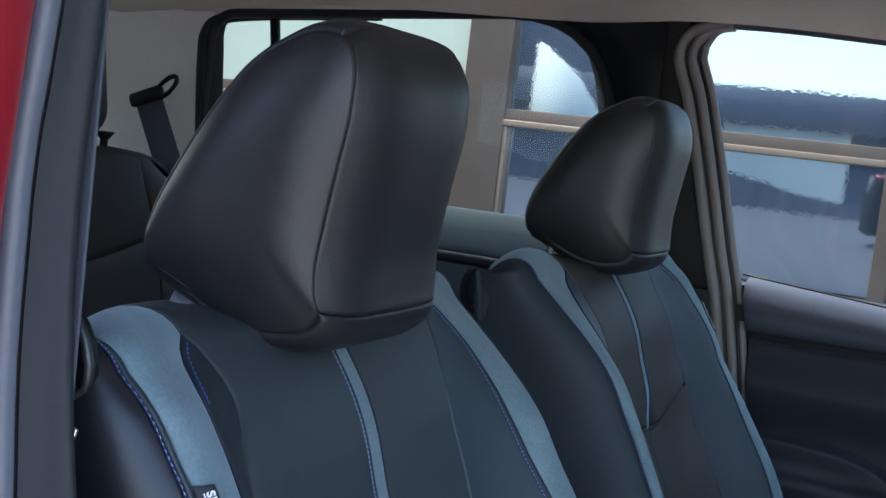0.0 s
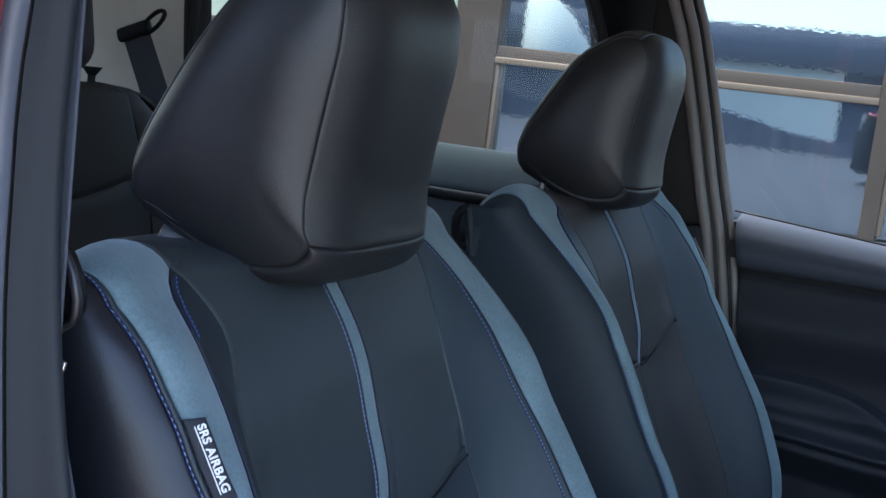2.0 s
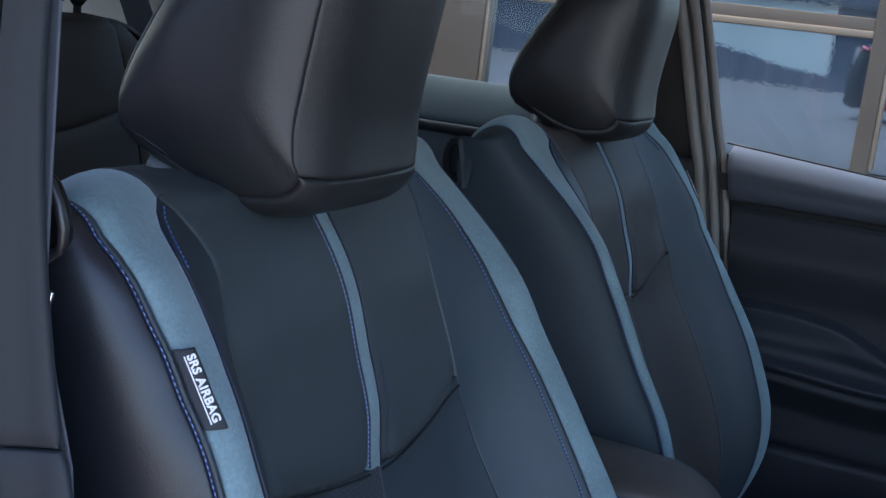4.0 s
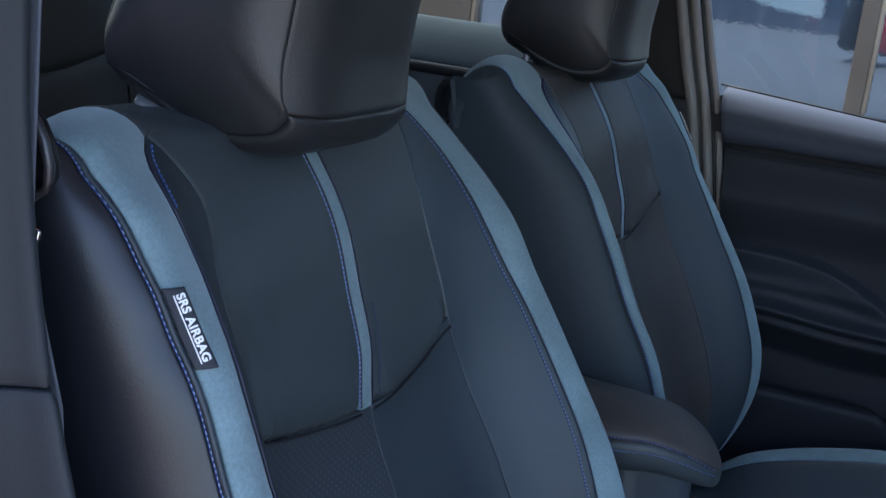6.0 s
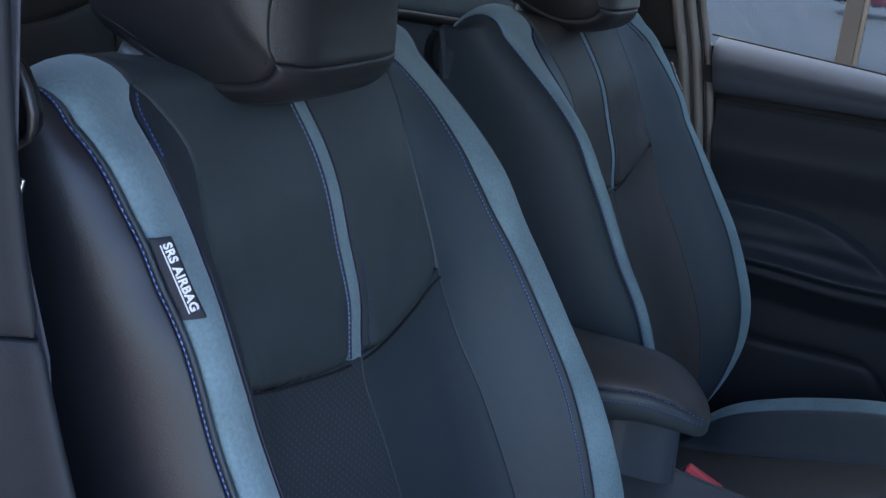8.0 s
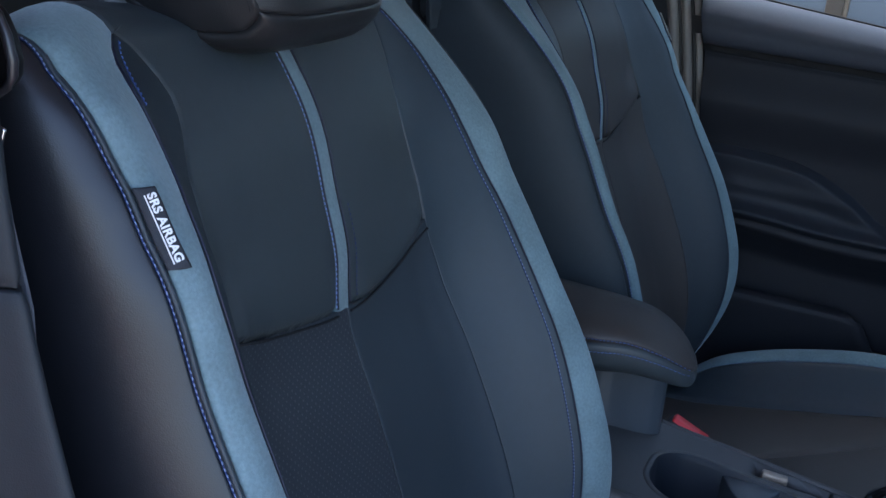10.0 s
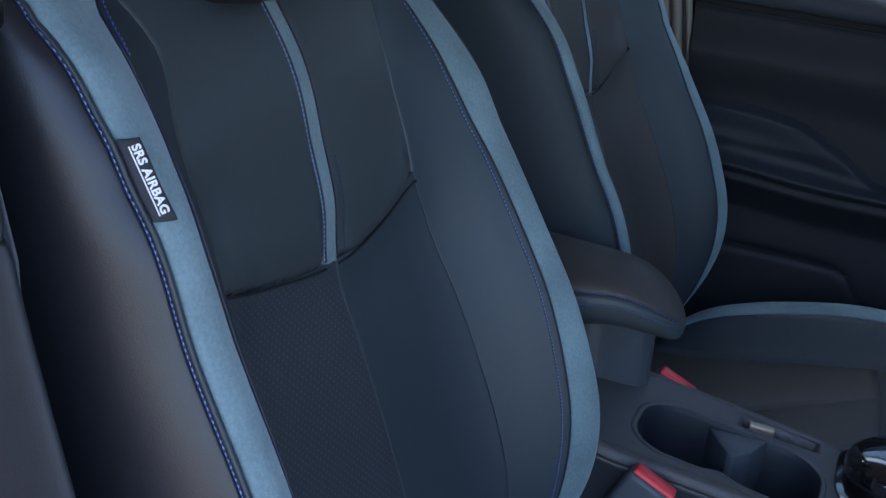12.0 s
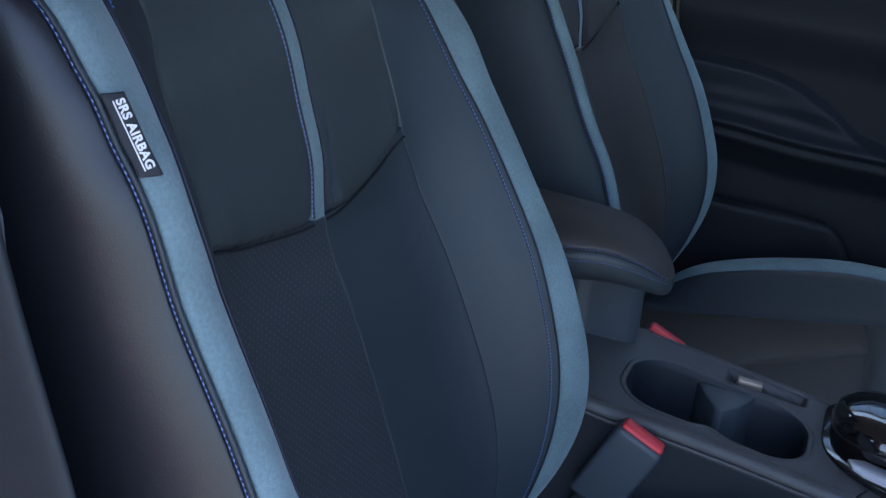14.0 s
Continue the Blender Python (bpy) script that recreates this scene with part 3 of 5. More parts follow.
    part("window_seal", tube([(x, Y + 0.044, 1.086 - 0.0805 * (x - 0.03) * mix(1.0, 0.35, smooth(0.3, 1.0, x))) for x in np.linspace(0.030, 1.15, 30)], 0.0016, 6), DULL, door)
    pane = block("pane", (-0.16, Y + 0.049, 1.02), (1.1, Y + 0.053, 1.48), CLEAR, door)
    pane.visible_shadow = False
    block("rear_skin", (-1.3, Y + 0.075, 0.28), (-0.16, Y + 0.095, 1.04), PAINT, door, 0.008)
    skin = block("outer_skin", (-0.15, Y + 0.075, 0.30), (1.2, Y + 0.095, 1.00), PAINT, door, 0.008)
    skin["label"] = "glossy red outer door skin"


def near_side():
    """The B-pillar at the open door: trim, two rubber seals, the painted edge and the red rear door."""
    pillar = thing("wall_pillar_near", (-0.05, -0.70, 0.35), "grey trimmed near B-pillar with rubber door seals", "pillar", kind="structure")
    edge = curve_of([0.60, 0.884, 0.933, 0.997, 1.062, 1.183, 1.245, 1.282, 1.42], [0.085, 0.042, 0.026, 0.006, -0.008, -0.020, -0.018, -0.016, -0.012])

    back = curve_of([0.60, 0.963, 1.021, 1.06, 1.131, 1.169, 1.206, 1.230, 1.255, 1.279, 1.42], [0.012, -0.020, -0.025, -0.0286, -0.0335, -0.0335, -0.0332, -0.0313, -0.0280, -0.0258, -0.020])

    def trim(z0, z1, proud):
        def fn(a, b):
            z = mix(z0, z1, a)
            # round the inner lip, then across the narrow face to the seal
            p = curve_of([0, 0.25, 0.5, 0.65, 0.82, 1], [edge(z) - 0.10, edge(z) - 0.040, edge(z) - 0.008, edge(z) - 0.001, mix(edge(z), back(z), 0.55), back(z) + 0.0010])(b)
            y = curve_of([0, 0.25, 0.5, 0.65, 0.82, 1], [-0.606, -0.616, -0.630, -0.639, -0.6465, -0.6540])(b)
            return p + proud, y, z
        return fn

    panel("upper_trim", trim(1.022, 1.45, 0.0), PILLAR, pillar, (1, -0.2, 0), 24, 30, groove=0.002, edges="a", label="charcoal grained upper pillar cover")
    panel("lower_trim", trim(0.42, 1.020, 0.0015), PILLAR, pillar, (1, -0.2, 0), 24, 30, groove=0.002, edges="A", label="charcoal grained lower pillar cover")

    def run(name, dx, y, r, mat, label=""):
        part(name, tube([(back(z) + dx, y, z) for z in np.linspace(0.42, 1.46, 40)], r, 14), mat, pillar, label)

    run("inner_seal", -0.0012, -0.6550, 0.0026, DULL, "dark rubber door seal")
    # broad satin flange between the seals and the painted edge
    fx, fy = curve_of([0, 0.2, 0.45, 0.7, 1], [-0.0012, 0.0024, 0.0028, 0.0014, -0.0031]), curve_of([0, 0.2, 0.45, 0.7, 1], [-0.6555, -0.6575, -0.6605, -0.6640, -0.6675])
    panel("flange", lambda a, b: (back(mix(0.42, 1.46, a)) + fx(b), fy(b), mix(0.42, 1.46, a)), SEAL_LIGHT, pillar, (1, -0.6, 0), 40, 24, groove=0.001, wide=0.002, label="satin light grey door flange")
    body = thing("body_side", (-0.4, -0.82, 0.3), "glossy red painted rear door and pillar skin", "car body", kind="structure")

    def skin(a, b):
        z = mix(0.35, 1.47, a)
        y = curve_of([0, 0.05, 0.12, 0.3, 0.6, 1], [-0.6670, -0.6735, -0.684, -0.735, -0.78, -0.82])(b) + 0.05 * smooth(1.0, 1.5, z) * b
        x = curve_of([0, 0.05, 0.12, 0.3, 0.6, 1], [-0.0040, 0.0025, 0.0085, 0.030, 0.030, -0.10])(b)
        return x + back(z), y, z

    panel("pillar_skin", skin, PAINT, body, (0.2, -1, 0), 20, 30, groove=0, skirt=0.01)
    panel("rear_door_skin", lambda a, b: (mix(-1.75, -0.10, a), -0.82 - 0.05 * math.sin(math.pi * b), mix(0.30, 1.05, b)), PAINT, body, (0, -1, 0), 14, 12, groove=0.001, skirt=0.02)
    block("sill_skin", (-0.1, -0.84, 0.22), (1.2, -0.74, 0.34), PAINT, body, 0.02)


def closures():
    """Plain ends that close the cabin: tailgate, bulkhead and dashboard."""
    bm = bmesh.new()
    box(bm, (-1.80, -0.74, 0.35), (-1.74, 0.76, 1.10), 0.02)
    tagged(part("wall_tailgate", bm, PLASTIC_SOFT), "dark plain tailgate lining behind the rear seat", "wall", kind="structure")
    bm = bmesh.new()
    box(bm, (0.86, -0.74, 0.30), (1.60, 0.80, 1.00), 0.06)
    tagged(part("wall_bulkhead", bm, PLASTIC_SOFT), "plain black dashboard and bulkhead", "dashboard", kind="structure")
    screen = panel("windscreen", lambda a, b: (mix(1.03, 1.68, a) + 0.05 * math.cos((b - 0.5) * 2.6), mix(-0.72, 0.75, b), mix(1.50, 1.02, a)), TINTED, None, (1, 0, 1), 8, 12, groove=0, skirt=0.004)
    tagged(screen, "raked green-tinted windscreen of the car", "windscreen", kind="structure")
    for y in (-0.735, 0.775):
        post = part("wall_front_post", tube([(0.95, y * 0.985, 1.475), (1.35, y, 1.24), (1.72, y * 1.03, 1.00)], 0.035, 10), PILLAR)
        tagged(post, "black trimmed raked windscreen pillar", "pillar", kind="structure")
    for y in (-0.77, 0.775):
        post = part("wall_rear_post", prism([(-1.78, 0.30), (-1.74, 1.05), (-1.62, 1.47), (-1.42, 1.49), (-1.36, 1.05), (-1.36, 0.30)], 1, y - 0.02, y + 0.02, 0.012), PILLAR)
        tagged(post, "black trimmed rear quarter of the car", "car body", kind="structure")
    screen = panel("rear_screen", lambda a, b: (mix(-1.76, -1.60, a), mix(-0.72, 0.72, b) + CY, mix(1.10, 1.50, a)), CLEAR, None, (-1, 0, 0), 4, 6, groove=0, skirt=0.004)
    screen.visible_shadow = False
    tagged(screen, "clear rear screen of the car", "window", kind="structure")
    bm = bmesh.new()
    box(bm, (-1.70, -0.66, 0.45), (-0.60, -0.60, 1.05), 0.02)
    tagged(part("wall_rear_near", bm, PLASTIC_SOFT), "black plain lining of the near rear door", "wall", kind="structure")


# ---- outside ----
def facade():
    """A curtain wall across the yard: bronze mullions, tinted panes, pale panels."""
    Y, K = 13.0, 2.32
    X = lambda x: 0.338 + (x - 0.338) * K
    Z = lambda z: max(0.0, 1.235 + (z - 1.235) * K)
    wall = thing("backdrop_building", (0, Y, 0), "glazed office building with bronze mullions and tinted panes", "building", kind="structure")
    posts = [(-9.6, -9.4), (-7.2, -7.0), (-4.75, -4.55), (-2.26, -2.006), (-0.0663, 0.0134), (2.1, 2.22), (4.3, 4.42), (6.5, 6.62)]
    for a, b in posts:
        block("mullion", (X(a), Y - 0.14, 0), (X(b), Y + 0.2, Z(5.0)), MULLION, wall, 0.012)
        block("pane_bead", (X(b), Y - 0.11, 0.05), (X(b + 0.0215), Y + 0.04, 1.46), MULLION_LIGHT, wall, 0.008)
    for (a, b), (c, d) in zip(posts, posts[1:]):
        pale = -4.6 < d <= -2.0
        for z, h in ((1.352, 0.076), (3.2, 0.12), (4.88, 0.12)):
            block("transom", (X(b), Y - 0.12, Z(z)), (X(c), Y + 0.18, Z(z + h)), MULLION, wall, 0.010)
        block("transom_edge", (X(b), Y - 0.15, 1.466), (X(c), Y - 0.08, 1.545), MULLION_LIGHT, wall, 0.012)
        for z0, z1 in ((0.71, 1.340), (1.43, 3.2), (3.32, 4.88)):
            if pale:
                block("panel", (X(b), Y, Z(z0)), (X(c), Y + 0.1, Z(z1)), PANEL if z0 > 1 else MULLION, wall)
            else:
                block("pane", (X(b), Y + 0.02, Z(z0)), (X(c), Y + 0.05, Z(z1)), GLASS, wall)
    block("parapet", (X(-9.6), Y - 0.1, Z(5.0)), (X(6.62), Y + 5, Z(5.3)), MULLION, wall)
    block("core", (X(-9.6), Y + 0.2, 0), (X(6.62), Y + 5, Z(5.0)), ROOFDARK, wall)


def across_the_yard():
    """What the panes mirror: a low pale hall with a dark roof, a taller gable and an added fence; plus added sky
    blockers.
    """
    low = thing("backdrop_hall", (-6, -22, 0), "low pale hall with a dark metal roof across the yard", "building", kind="structure")
    block("wall", (-9.0, -26, 0), (-4.2, -20, 3.1), WALLPALE, low)
    part("roof", prism([(-60, 3.1), (-1, 3.1), (-1.6, 4.5), (-59, 4.5)], 1, -26.4, -19.6), ROOFDARK, low)
    block("wall", (-60, -25.5, 0), (-9.0, -20.4, 3.1), ROOFDARK, low)
    block("wall", (-4.2, -25.5, 0), (-1.2, -20.4, 3.1), ROOFDARK, low)
    tall = thing("backdrop_gable", (-15, -19, 0), "pale rendered gable wall across the yard", "building", kind="structure")
    part("wall", prism([(-16.5, 0), (-13.6, 0), (-13.6, 2.7), (-14.9, 4.4), (-16.5, 5.5)], 1, -19.4, -18.8), WALLPALE, tall)
    dark = thing("backdrop_block", (-26, -22, 0), "tall dark slate-clad block across the yard with an added sky-blocking wing", "building", kind="structure")
    block("wall", (-42, -24, 0), (-11.6, -20.0, 9.0), ROOFDARK, dark, 0.05)
    # Unseen wing, added to shut off the sky behind the car.
    block("wall", (-42, -20.0, 0), (-23, 8, 14.0), ROOFDARK, dark, 0.05)
    # Unseen wall ahead, added to cut the sky that lights the seats' fronts.
    front = thing("backdrop_sky_blocker", (24, 10, 0), "unseen dark wall added to hold back sky ahead of the car", "building", kind="structure")
    block("wall", (20, -1.5, 0), (30, 40, 8.0), ROOFDARK, front, 0.05)
    # Made-up fence: gives the panes slate-blue below the mirrored pale wall.
    rows = thing("backdrop_fence", (-6, -18, 0), "made-up low slate fence that tints the foot of the panes' reflection", "fence", kind="structure")
    crest = lambda x: mix(0.55, 1.25, smooth(-4.4, -8.8, x)) + 1.3 * smooth(-11.5, -12.5, x) + 0.05 * noise.noise((x * 1.7, 0, 0))
    panel("boards", lambda a, b: (mix(-40, 1, a), -18.2 - 0.05 * b + 0.02 * math.sin(mix(-40, 1, a) * 40), crest(mix(-40, 1, a)) * b), FENCE, rows, (0, 1, 0), 320, 10, groove=0, skirt=0.3)


ground()
cabin_floor()
headliner()
far_side()
far_door()
near_side()
closures()
facade()
across_the_yard()


# ---- front seats ----
ridge_x = curve_of([0.56, 0.607, 0.65, 0.70, 0.76, 0.80, 0.85, 0.90, 0.95, 0.98, 1.02, 1.05, 1.08, 1.105],
                   [0.126, 0.152, 0.170, 0.181, 0.176, 0.162, 0.139, 0.108, 0.076, 0.056, 0.031, 0.003, -0.030, -0.059])
middle_x = curve_of([0.56, 0.62, 0.697, 0.771, 0.853, 0.912, 0.93, 0.96, 1.0, 1.04, 1.087, 1.105],
                    [0.130, 0.120, 0.100, 0.073, 0.041, 0.017, 0.014, 0.010, -0.003, -0.016, -0.043, -0.055])
ridge_out = curve_of([0.56, 0.607, 0.65, 0.70, 0.76, 0.80, 0.868, 0.891, 0.956, 1.019, 1.064, 1.094, 1.105],
                     [0.118, 0.143, 0.158, 0.167, 0.163, 0.150, 0.113, 0.102, 0.068, 0.040, 0.006, -0.018, -0.032])
rise_out = curve_of([0.0, 0.10, 0.13, 0.155, 0.18, 0.20, 0.212, 0.222, 0.26], [0.0, 0.02, 0.07, 0.20, 0.52, 0.85, 0.96, 1.0, 1.0])
rise = curve_of([0.0, 0.10, 0.13, 0.155, 0.18, 0.195, 0.21, 0.225, 0.26], [0.0, 0.02, 0.07, 0.20, 0.48, 0.70, 0.90, 1.0, 1.0])
H1, ROLL = 1.105, 0.11  # where the front turns over the top, and the length of that turn
V_EDGE = 0.2378


def front_x(v, h, outer, fuller=False):
    v = abs(v)
    c = middle_x(h)
    if outer:
        top = max(ridge_out(h), ridge_x(h) + 0.004) if fuller else ridge_out(h)
        return c + (top - c) * rise_out(v) - 0.008 * max(0.0, (v - 0.220) / 0.018) ** 2 + 0.005 * smooth(1.03, 1.06, h) * smooth(0.20, 0.238, v)
    top = ridge_x(h) - (0.013 * smooth(1.0, 0.88, h) + 0.007 * smooth(0.88, 0.78, h) if fuller else 0.0)
    return c + (top - c) * rise(v) - (0.009 - 0.004 * smooth(0.98, 1.05, h)) * max(0.0, (v - 0.225) / 0.013) ** 2


def back_place(v, h, out_side):
    """A place on the backrest's skin: v across from its middle, h up its front and then over its top.
    The bolster on the door side (out_side) is fuller than the one by the console."""
    outer, fuller = v * out_side > 0, out_side > 0
    a, s = abs(v), (1 if v >= 0 else -1)
    w = min(a, V_EDGE)
    if h <= H1:
        p = np.array([front_x(w, h, outer, fuller), w, h])
    else:
        q = min(1.0, (h - H1) / ROLL) * math.pi
        xf, xb = front_x(w, H1, outer, fuller), -0.170 + 0.03 * (w / 0.24) ** 4
        side = smooth(0.10, 0.19, w)
        lift = mix(0.014, 0.0376, side) - 0.0096 * (w / 0.238) ** 10
        fall = mix(0.01 * q / math.pi, (0.085 if outer else 0.050) * (q / math.pi) ** 2, side)
        p = np.array([mix(xf, xb, mix((1 - math.cos(q)) / 2, q / math.pi, 0.5 * side)), w, H1 + lift * math.sin(q) - fall])
    if a > V_EDGE:
        e = a - V_EDGE
        # swell outwards, then run back; over the top all runs gather at one place low on the side
        x_back = -0.128 + 0.085 * smooth(1.10, 0.60, h)
        t, over = min(1.0, e / 0.17), smooth(H1, H1 + 0.06, h)
        k = (1 - t) ** 3, 3 * t * (1 - t) ** 2, 3 * t * t * (1 - t), t**3
        end = mix(np.array([x_back, p[1] + 0.012, p[2]]), np.array([-0.112, V_EDGE + 0.016, H1 - 0.05]), over)
        c1 = np.array([p[0] - 0.006 * (1 - over), p[1] + 0.0185 - 0.005 * over, p[2] - 0.004 * over])
        c2 = np.array([mix(p[0], end[0], 0.30), p[1] + 0.039 - 0.014 * over, p[2] - 0.035 * over])
        p = k[0] * p + k[1] * c1 + k[2] * c2 + k[3] * end
        # a soft rib between the band and the row of stitches, which lies in a furrow
        rib = (0.0016 * math.exp(-(((e - 0.0065) / 0.0042) ** 2)) - 0.0013 * math.exp(-(((e - 0.015) / 0.0020) ** 2))) * (1 - over)
        p = p + rib * np.array([0.72, 0.69, 0.0])
    p[1] *= s
    return p


# borders of the panels, across (v) at height h, for one half
suede_out = curve_of([0.56, 0.8, 0.9, 0.97, 1.010, 1.0195, 1.031, 1.043, 1.0466, 1.0555, 1.066, 1.077, 1.0867, 1.094, 1.10, 1.107, 1.112, 1.1155, 1.125, 1.15, 1.2],
                     [0.203, 0.205, 0.208, 0.2105, 0.2125, 0.2105, 0.207, 0.203, 0.201, 0.197, 0.1935, 0.193, 0.193, 0.1915, 0.188, 0.183, 0.1775, 0.1712, 0.170, 0.176, 0.19])
suede_con = curve_of([0.56, 0.68, 0.76, 0.82, 0.912, 0.964, 1.005, 1.02, 1.04, 1.0566, 1.0746, 1.089, 1.102, 1.1095, 1.118, 1.15, 1.2],
                     [0.199, 0.200, 0.203, 0.205, 0.206, 0.202, 0.1955, 0.1935, 0.193, 0.192, 0.1905, 0.185, 0.1755, 0.166, 0.166, 0.178, 0.20])
yoke_v = curve_of([0.56, 0.70, 0.80, 0.862, 0.90, 0.919, 0.943, 0.967, 0.984, 1.003, 1.02, 1.042, 1.061, 1.076, 1.097, 1.115, 1.2],
                  [0.165, 0.165, 0.160, 0.155, 0.1505, 0.1475, 0.140, 0.1365, 0.1365, 0.135, 0.1325, 0.133, 0.138, 0.1447, 0.152, 0.159, 0.167])
yoke_out = curve_of([0.56, 0.70, 0.80, 0.862, 0.947, 0.985, 1.0, 1.019, 1.03, 1.0416, 1.051, 1.06, 1.0705, 1.079, 1.0875, 1.0965, 1.1076, 1.1155, 1.125, 1.15, 1.2],
                    [0.171, 0.171, 0.167, 0.163, 0.157, 0.158, 0.164, 0.1715, 0.170, 0.1645, 0.156, 0.148, 0.1425, 0.1415, 0.1445, 0.150, 0.159, 0.1695, 0.1697, 0.1757, 0.1897])
# the far seat's door side runs straighter
suede_far = curve_of([0.56, 0.9, 1.03, 1.06, 1.08, 1.10, 1.118, 1.15, 1.2], [0.202, 0.206, 0.207, 0.205, 0.201, 0.192, 0.182, 0.182, 0.19])
yoke_far = curve_of([0.56, 0.70, 0.80, 0.862, 0.947, 1.0, 1.05, 1.076, 1.097, 1.115, 1.2], [0.171, 0.171, 0.167, 0.163, 0.156, 0.150, 0.145, 0.145, 0.150, 0.158, 0.165])
yoke_h = curve_of([-0.15, -0.12, -0.065, -0.009, 0.036, 0.091, 0.15], [0.948, 0.938, 0.926, 0.918, 0.916, 0.926, 0.952])
STRIP = 0.0088
strip_mid = curve_of([0.9, 1.01, 1.03, 1.065, 1.09, 1.14], [0.0052, 0.0052, 0.0046, 0.0044, 0.0014, -0.004])
TOP = H1 + ROLL


def backrest(seat, yc, out_side):
    put = lambda v, h: back_place(v, h, out_side) + np.array([0, yc, 0])
    inner = {out_side: suede_out if out_side < 0 else suede_far, -out_side: suede_con}
    seam = {out_side: yoke_out if out_side < 0 else yoke_far, -out_side: yoke_v}

    def normal(v, h):
        n = np.cross(put(v + 0.001, h) - put(v - 0.001, h), put(v, h + 0.001) - put(v, h - 0.001))
        n = n / np.linalg.norm(n)
        return n if n[0] > 0 or n[2] > 0.5 else -n

    # upper yoke, left and right of the strip
    for s in (-1, 1):
        def yoke(a, b, s=s):
            v0 = strip_mid(0.95) + s * STRIP
            low = lambda v: yoke_h(v)
            v = mix(v0, s * 0.147, a)
            h = mix(low(v), TOP, b)
            v0 = strip_mid(h) + s * STRIP
            v = mix(v0, s * seam[s](h), a)
            # the padded lower edge stands over the insert below it
            pad = 0.0066 * smooth(yoke_h(v) + 0.05, yoke_h(v), h) * smooth(0, 0.018, abs(v - v0)) * smooth(0, 0.018, abs(s * seam[s](h) - v))
            pucker = 0.0006 * math.sin(v / 0.0046 * 2 * math.pi + 2.0 * math.sin(v * 90)) * smooth(yoke_h(v) + 0.009, yoke_h(v) + 0.001, h)
            return put(v, h) + normal(v, h) * (pad + pucker)
        # the far yoke's brown tint stands for warmer light on it
        panel("yoke", yoke, LEATHER if out_side < 0 else LEATHER_WARM_LIT, seat, (1, 0, 0.3), 100, 60, puff=0.004, groove=0.0018, wide=0.0016, roll=0.0095, roll_wide=0.0058, roll_edges="b", label="smooth black leather yoke")
    # suede strip down the middle of the yoke
    panel("centre_strip", lambda a, b: put(strip_mid(mix(yoke_h(0), H1 + 0.03, b)) + mix(-STRIP, STRIP, a), mix(yoke_h(0), H1 + 0.03, b)), SUEDE, seat, (1, 0, 0.3), 6, 40, groove=0.0008, wide=0.0012, puff=0.0008, label="narrow grey-blue suede strip")
    # lower middle: perforated on one half, smooth on the other; the far seat's carry a warm-light tint
    seam_v = curve_of([0.56, 0.70, 0.80, 0.912, 0.95], [0.030, 0.028, 0.022, 0.013, 0.012])
    for s, mat, label in ((-1, PERF if out_side < 0 else LEATHER_WARM_LIT, "perforated black leather insert" if out_side < 0 else "smooth black leather insert tinted as warm-lit"), (1, LEATHER_MID if out_side < 0 else LEATHER_WARM_LIT, "smooth slate-black leather insert")):
        def low(a, b, s=s):
            vt = mix(seam_v(0.918), s * 0.147, a)
            h = mix(0.565, yoke_h(vt) + 0.003, b)
            v = mix(seam_v(h), s * seam[s](h), a)
            return put(v, h)
        panel("lower_insert", low, mat, seat, (1, 0, 0.3), 24, 44, groove=0.0005, wide=0.0014, puff=0.001, edges="aAb", label=label)
    for s in (-1, 1):
        # inner flank of the side bolster; the door side's darker leather carries its shade
        crest = H1 + (0.0115 if s == out_side and out_side < 0 else 0.035)
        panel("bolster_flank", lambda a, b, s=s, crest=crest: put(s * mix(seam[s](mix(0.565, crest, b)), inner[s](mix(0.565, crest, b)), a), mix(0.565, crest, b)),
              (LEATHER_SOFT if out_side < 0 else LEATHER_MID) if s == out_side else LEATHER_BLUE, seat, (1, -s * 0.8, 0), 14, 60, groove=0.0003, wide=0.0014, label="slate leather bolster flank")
        # suede band over the ridge, widening to a tongue on the shoulder
        panel("suede_band", lambda a, b, s=s: put(s * mix(inner[s](mix(0.565, TOP - 0.03, b)), V_EDGE, a), mix(0.565, TOP - 0.03, b)),
              SUEDE, seat, (1, s * 0.3, 0.2), 16, 90, groove=0.0018, wide=0.0018, label="grey-blue suede band along the bolster")
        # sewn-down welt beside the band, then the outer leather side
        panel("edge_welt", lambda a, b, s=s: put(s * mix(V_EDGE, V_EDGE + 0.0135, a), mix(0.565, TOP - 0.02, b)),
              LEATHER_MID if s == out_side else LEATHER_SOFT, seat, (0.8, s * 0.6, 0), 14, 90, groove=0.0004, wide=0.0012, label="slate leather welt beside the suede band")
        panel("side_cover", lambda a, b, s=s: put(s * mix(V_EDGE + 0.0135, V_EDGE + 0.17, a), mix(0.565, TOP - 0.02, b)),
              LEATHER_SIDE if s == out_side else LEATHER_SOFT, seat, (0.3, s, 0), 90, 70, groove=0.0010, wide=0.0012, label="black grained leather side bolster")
        # sewing along both borders of the band
        for line, h0, h1, mat in ((lambda h, s=s: s * (V_EDGE + (0.0150 if s == out_side or out_side < 0 else 0.0070)), 0.57, H1 + 0.03, THREAD), (lambda h, s=s: s * (inner[s](h) - (0.0085 if s == out_side else 0.0045)), 1.083 if s == out_side else 0.57, H1 + 0.006, THREAD_MID if s == out_side else THREAD)):
            length = sum(np.linalg.norm(put(line(h), h) - put(line(h + 0.01), h + 0.01)) for h in np.arange(h0, h1, 0.01))
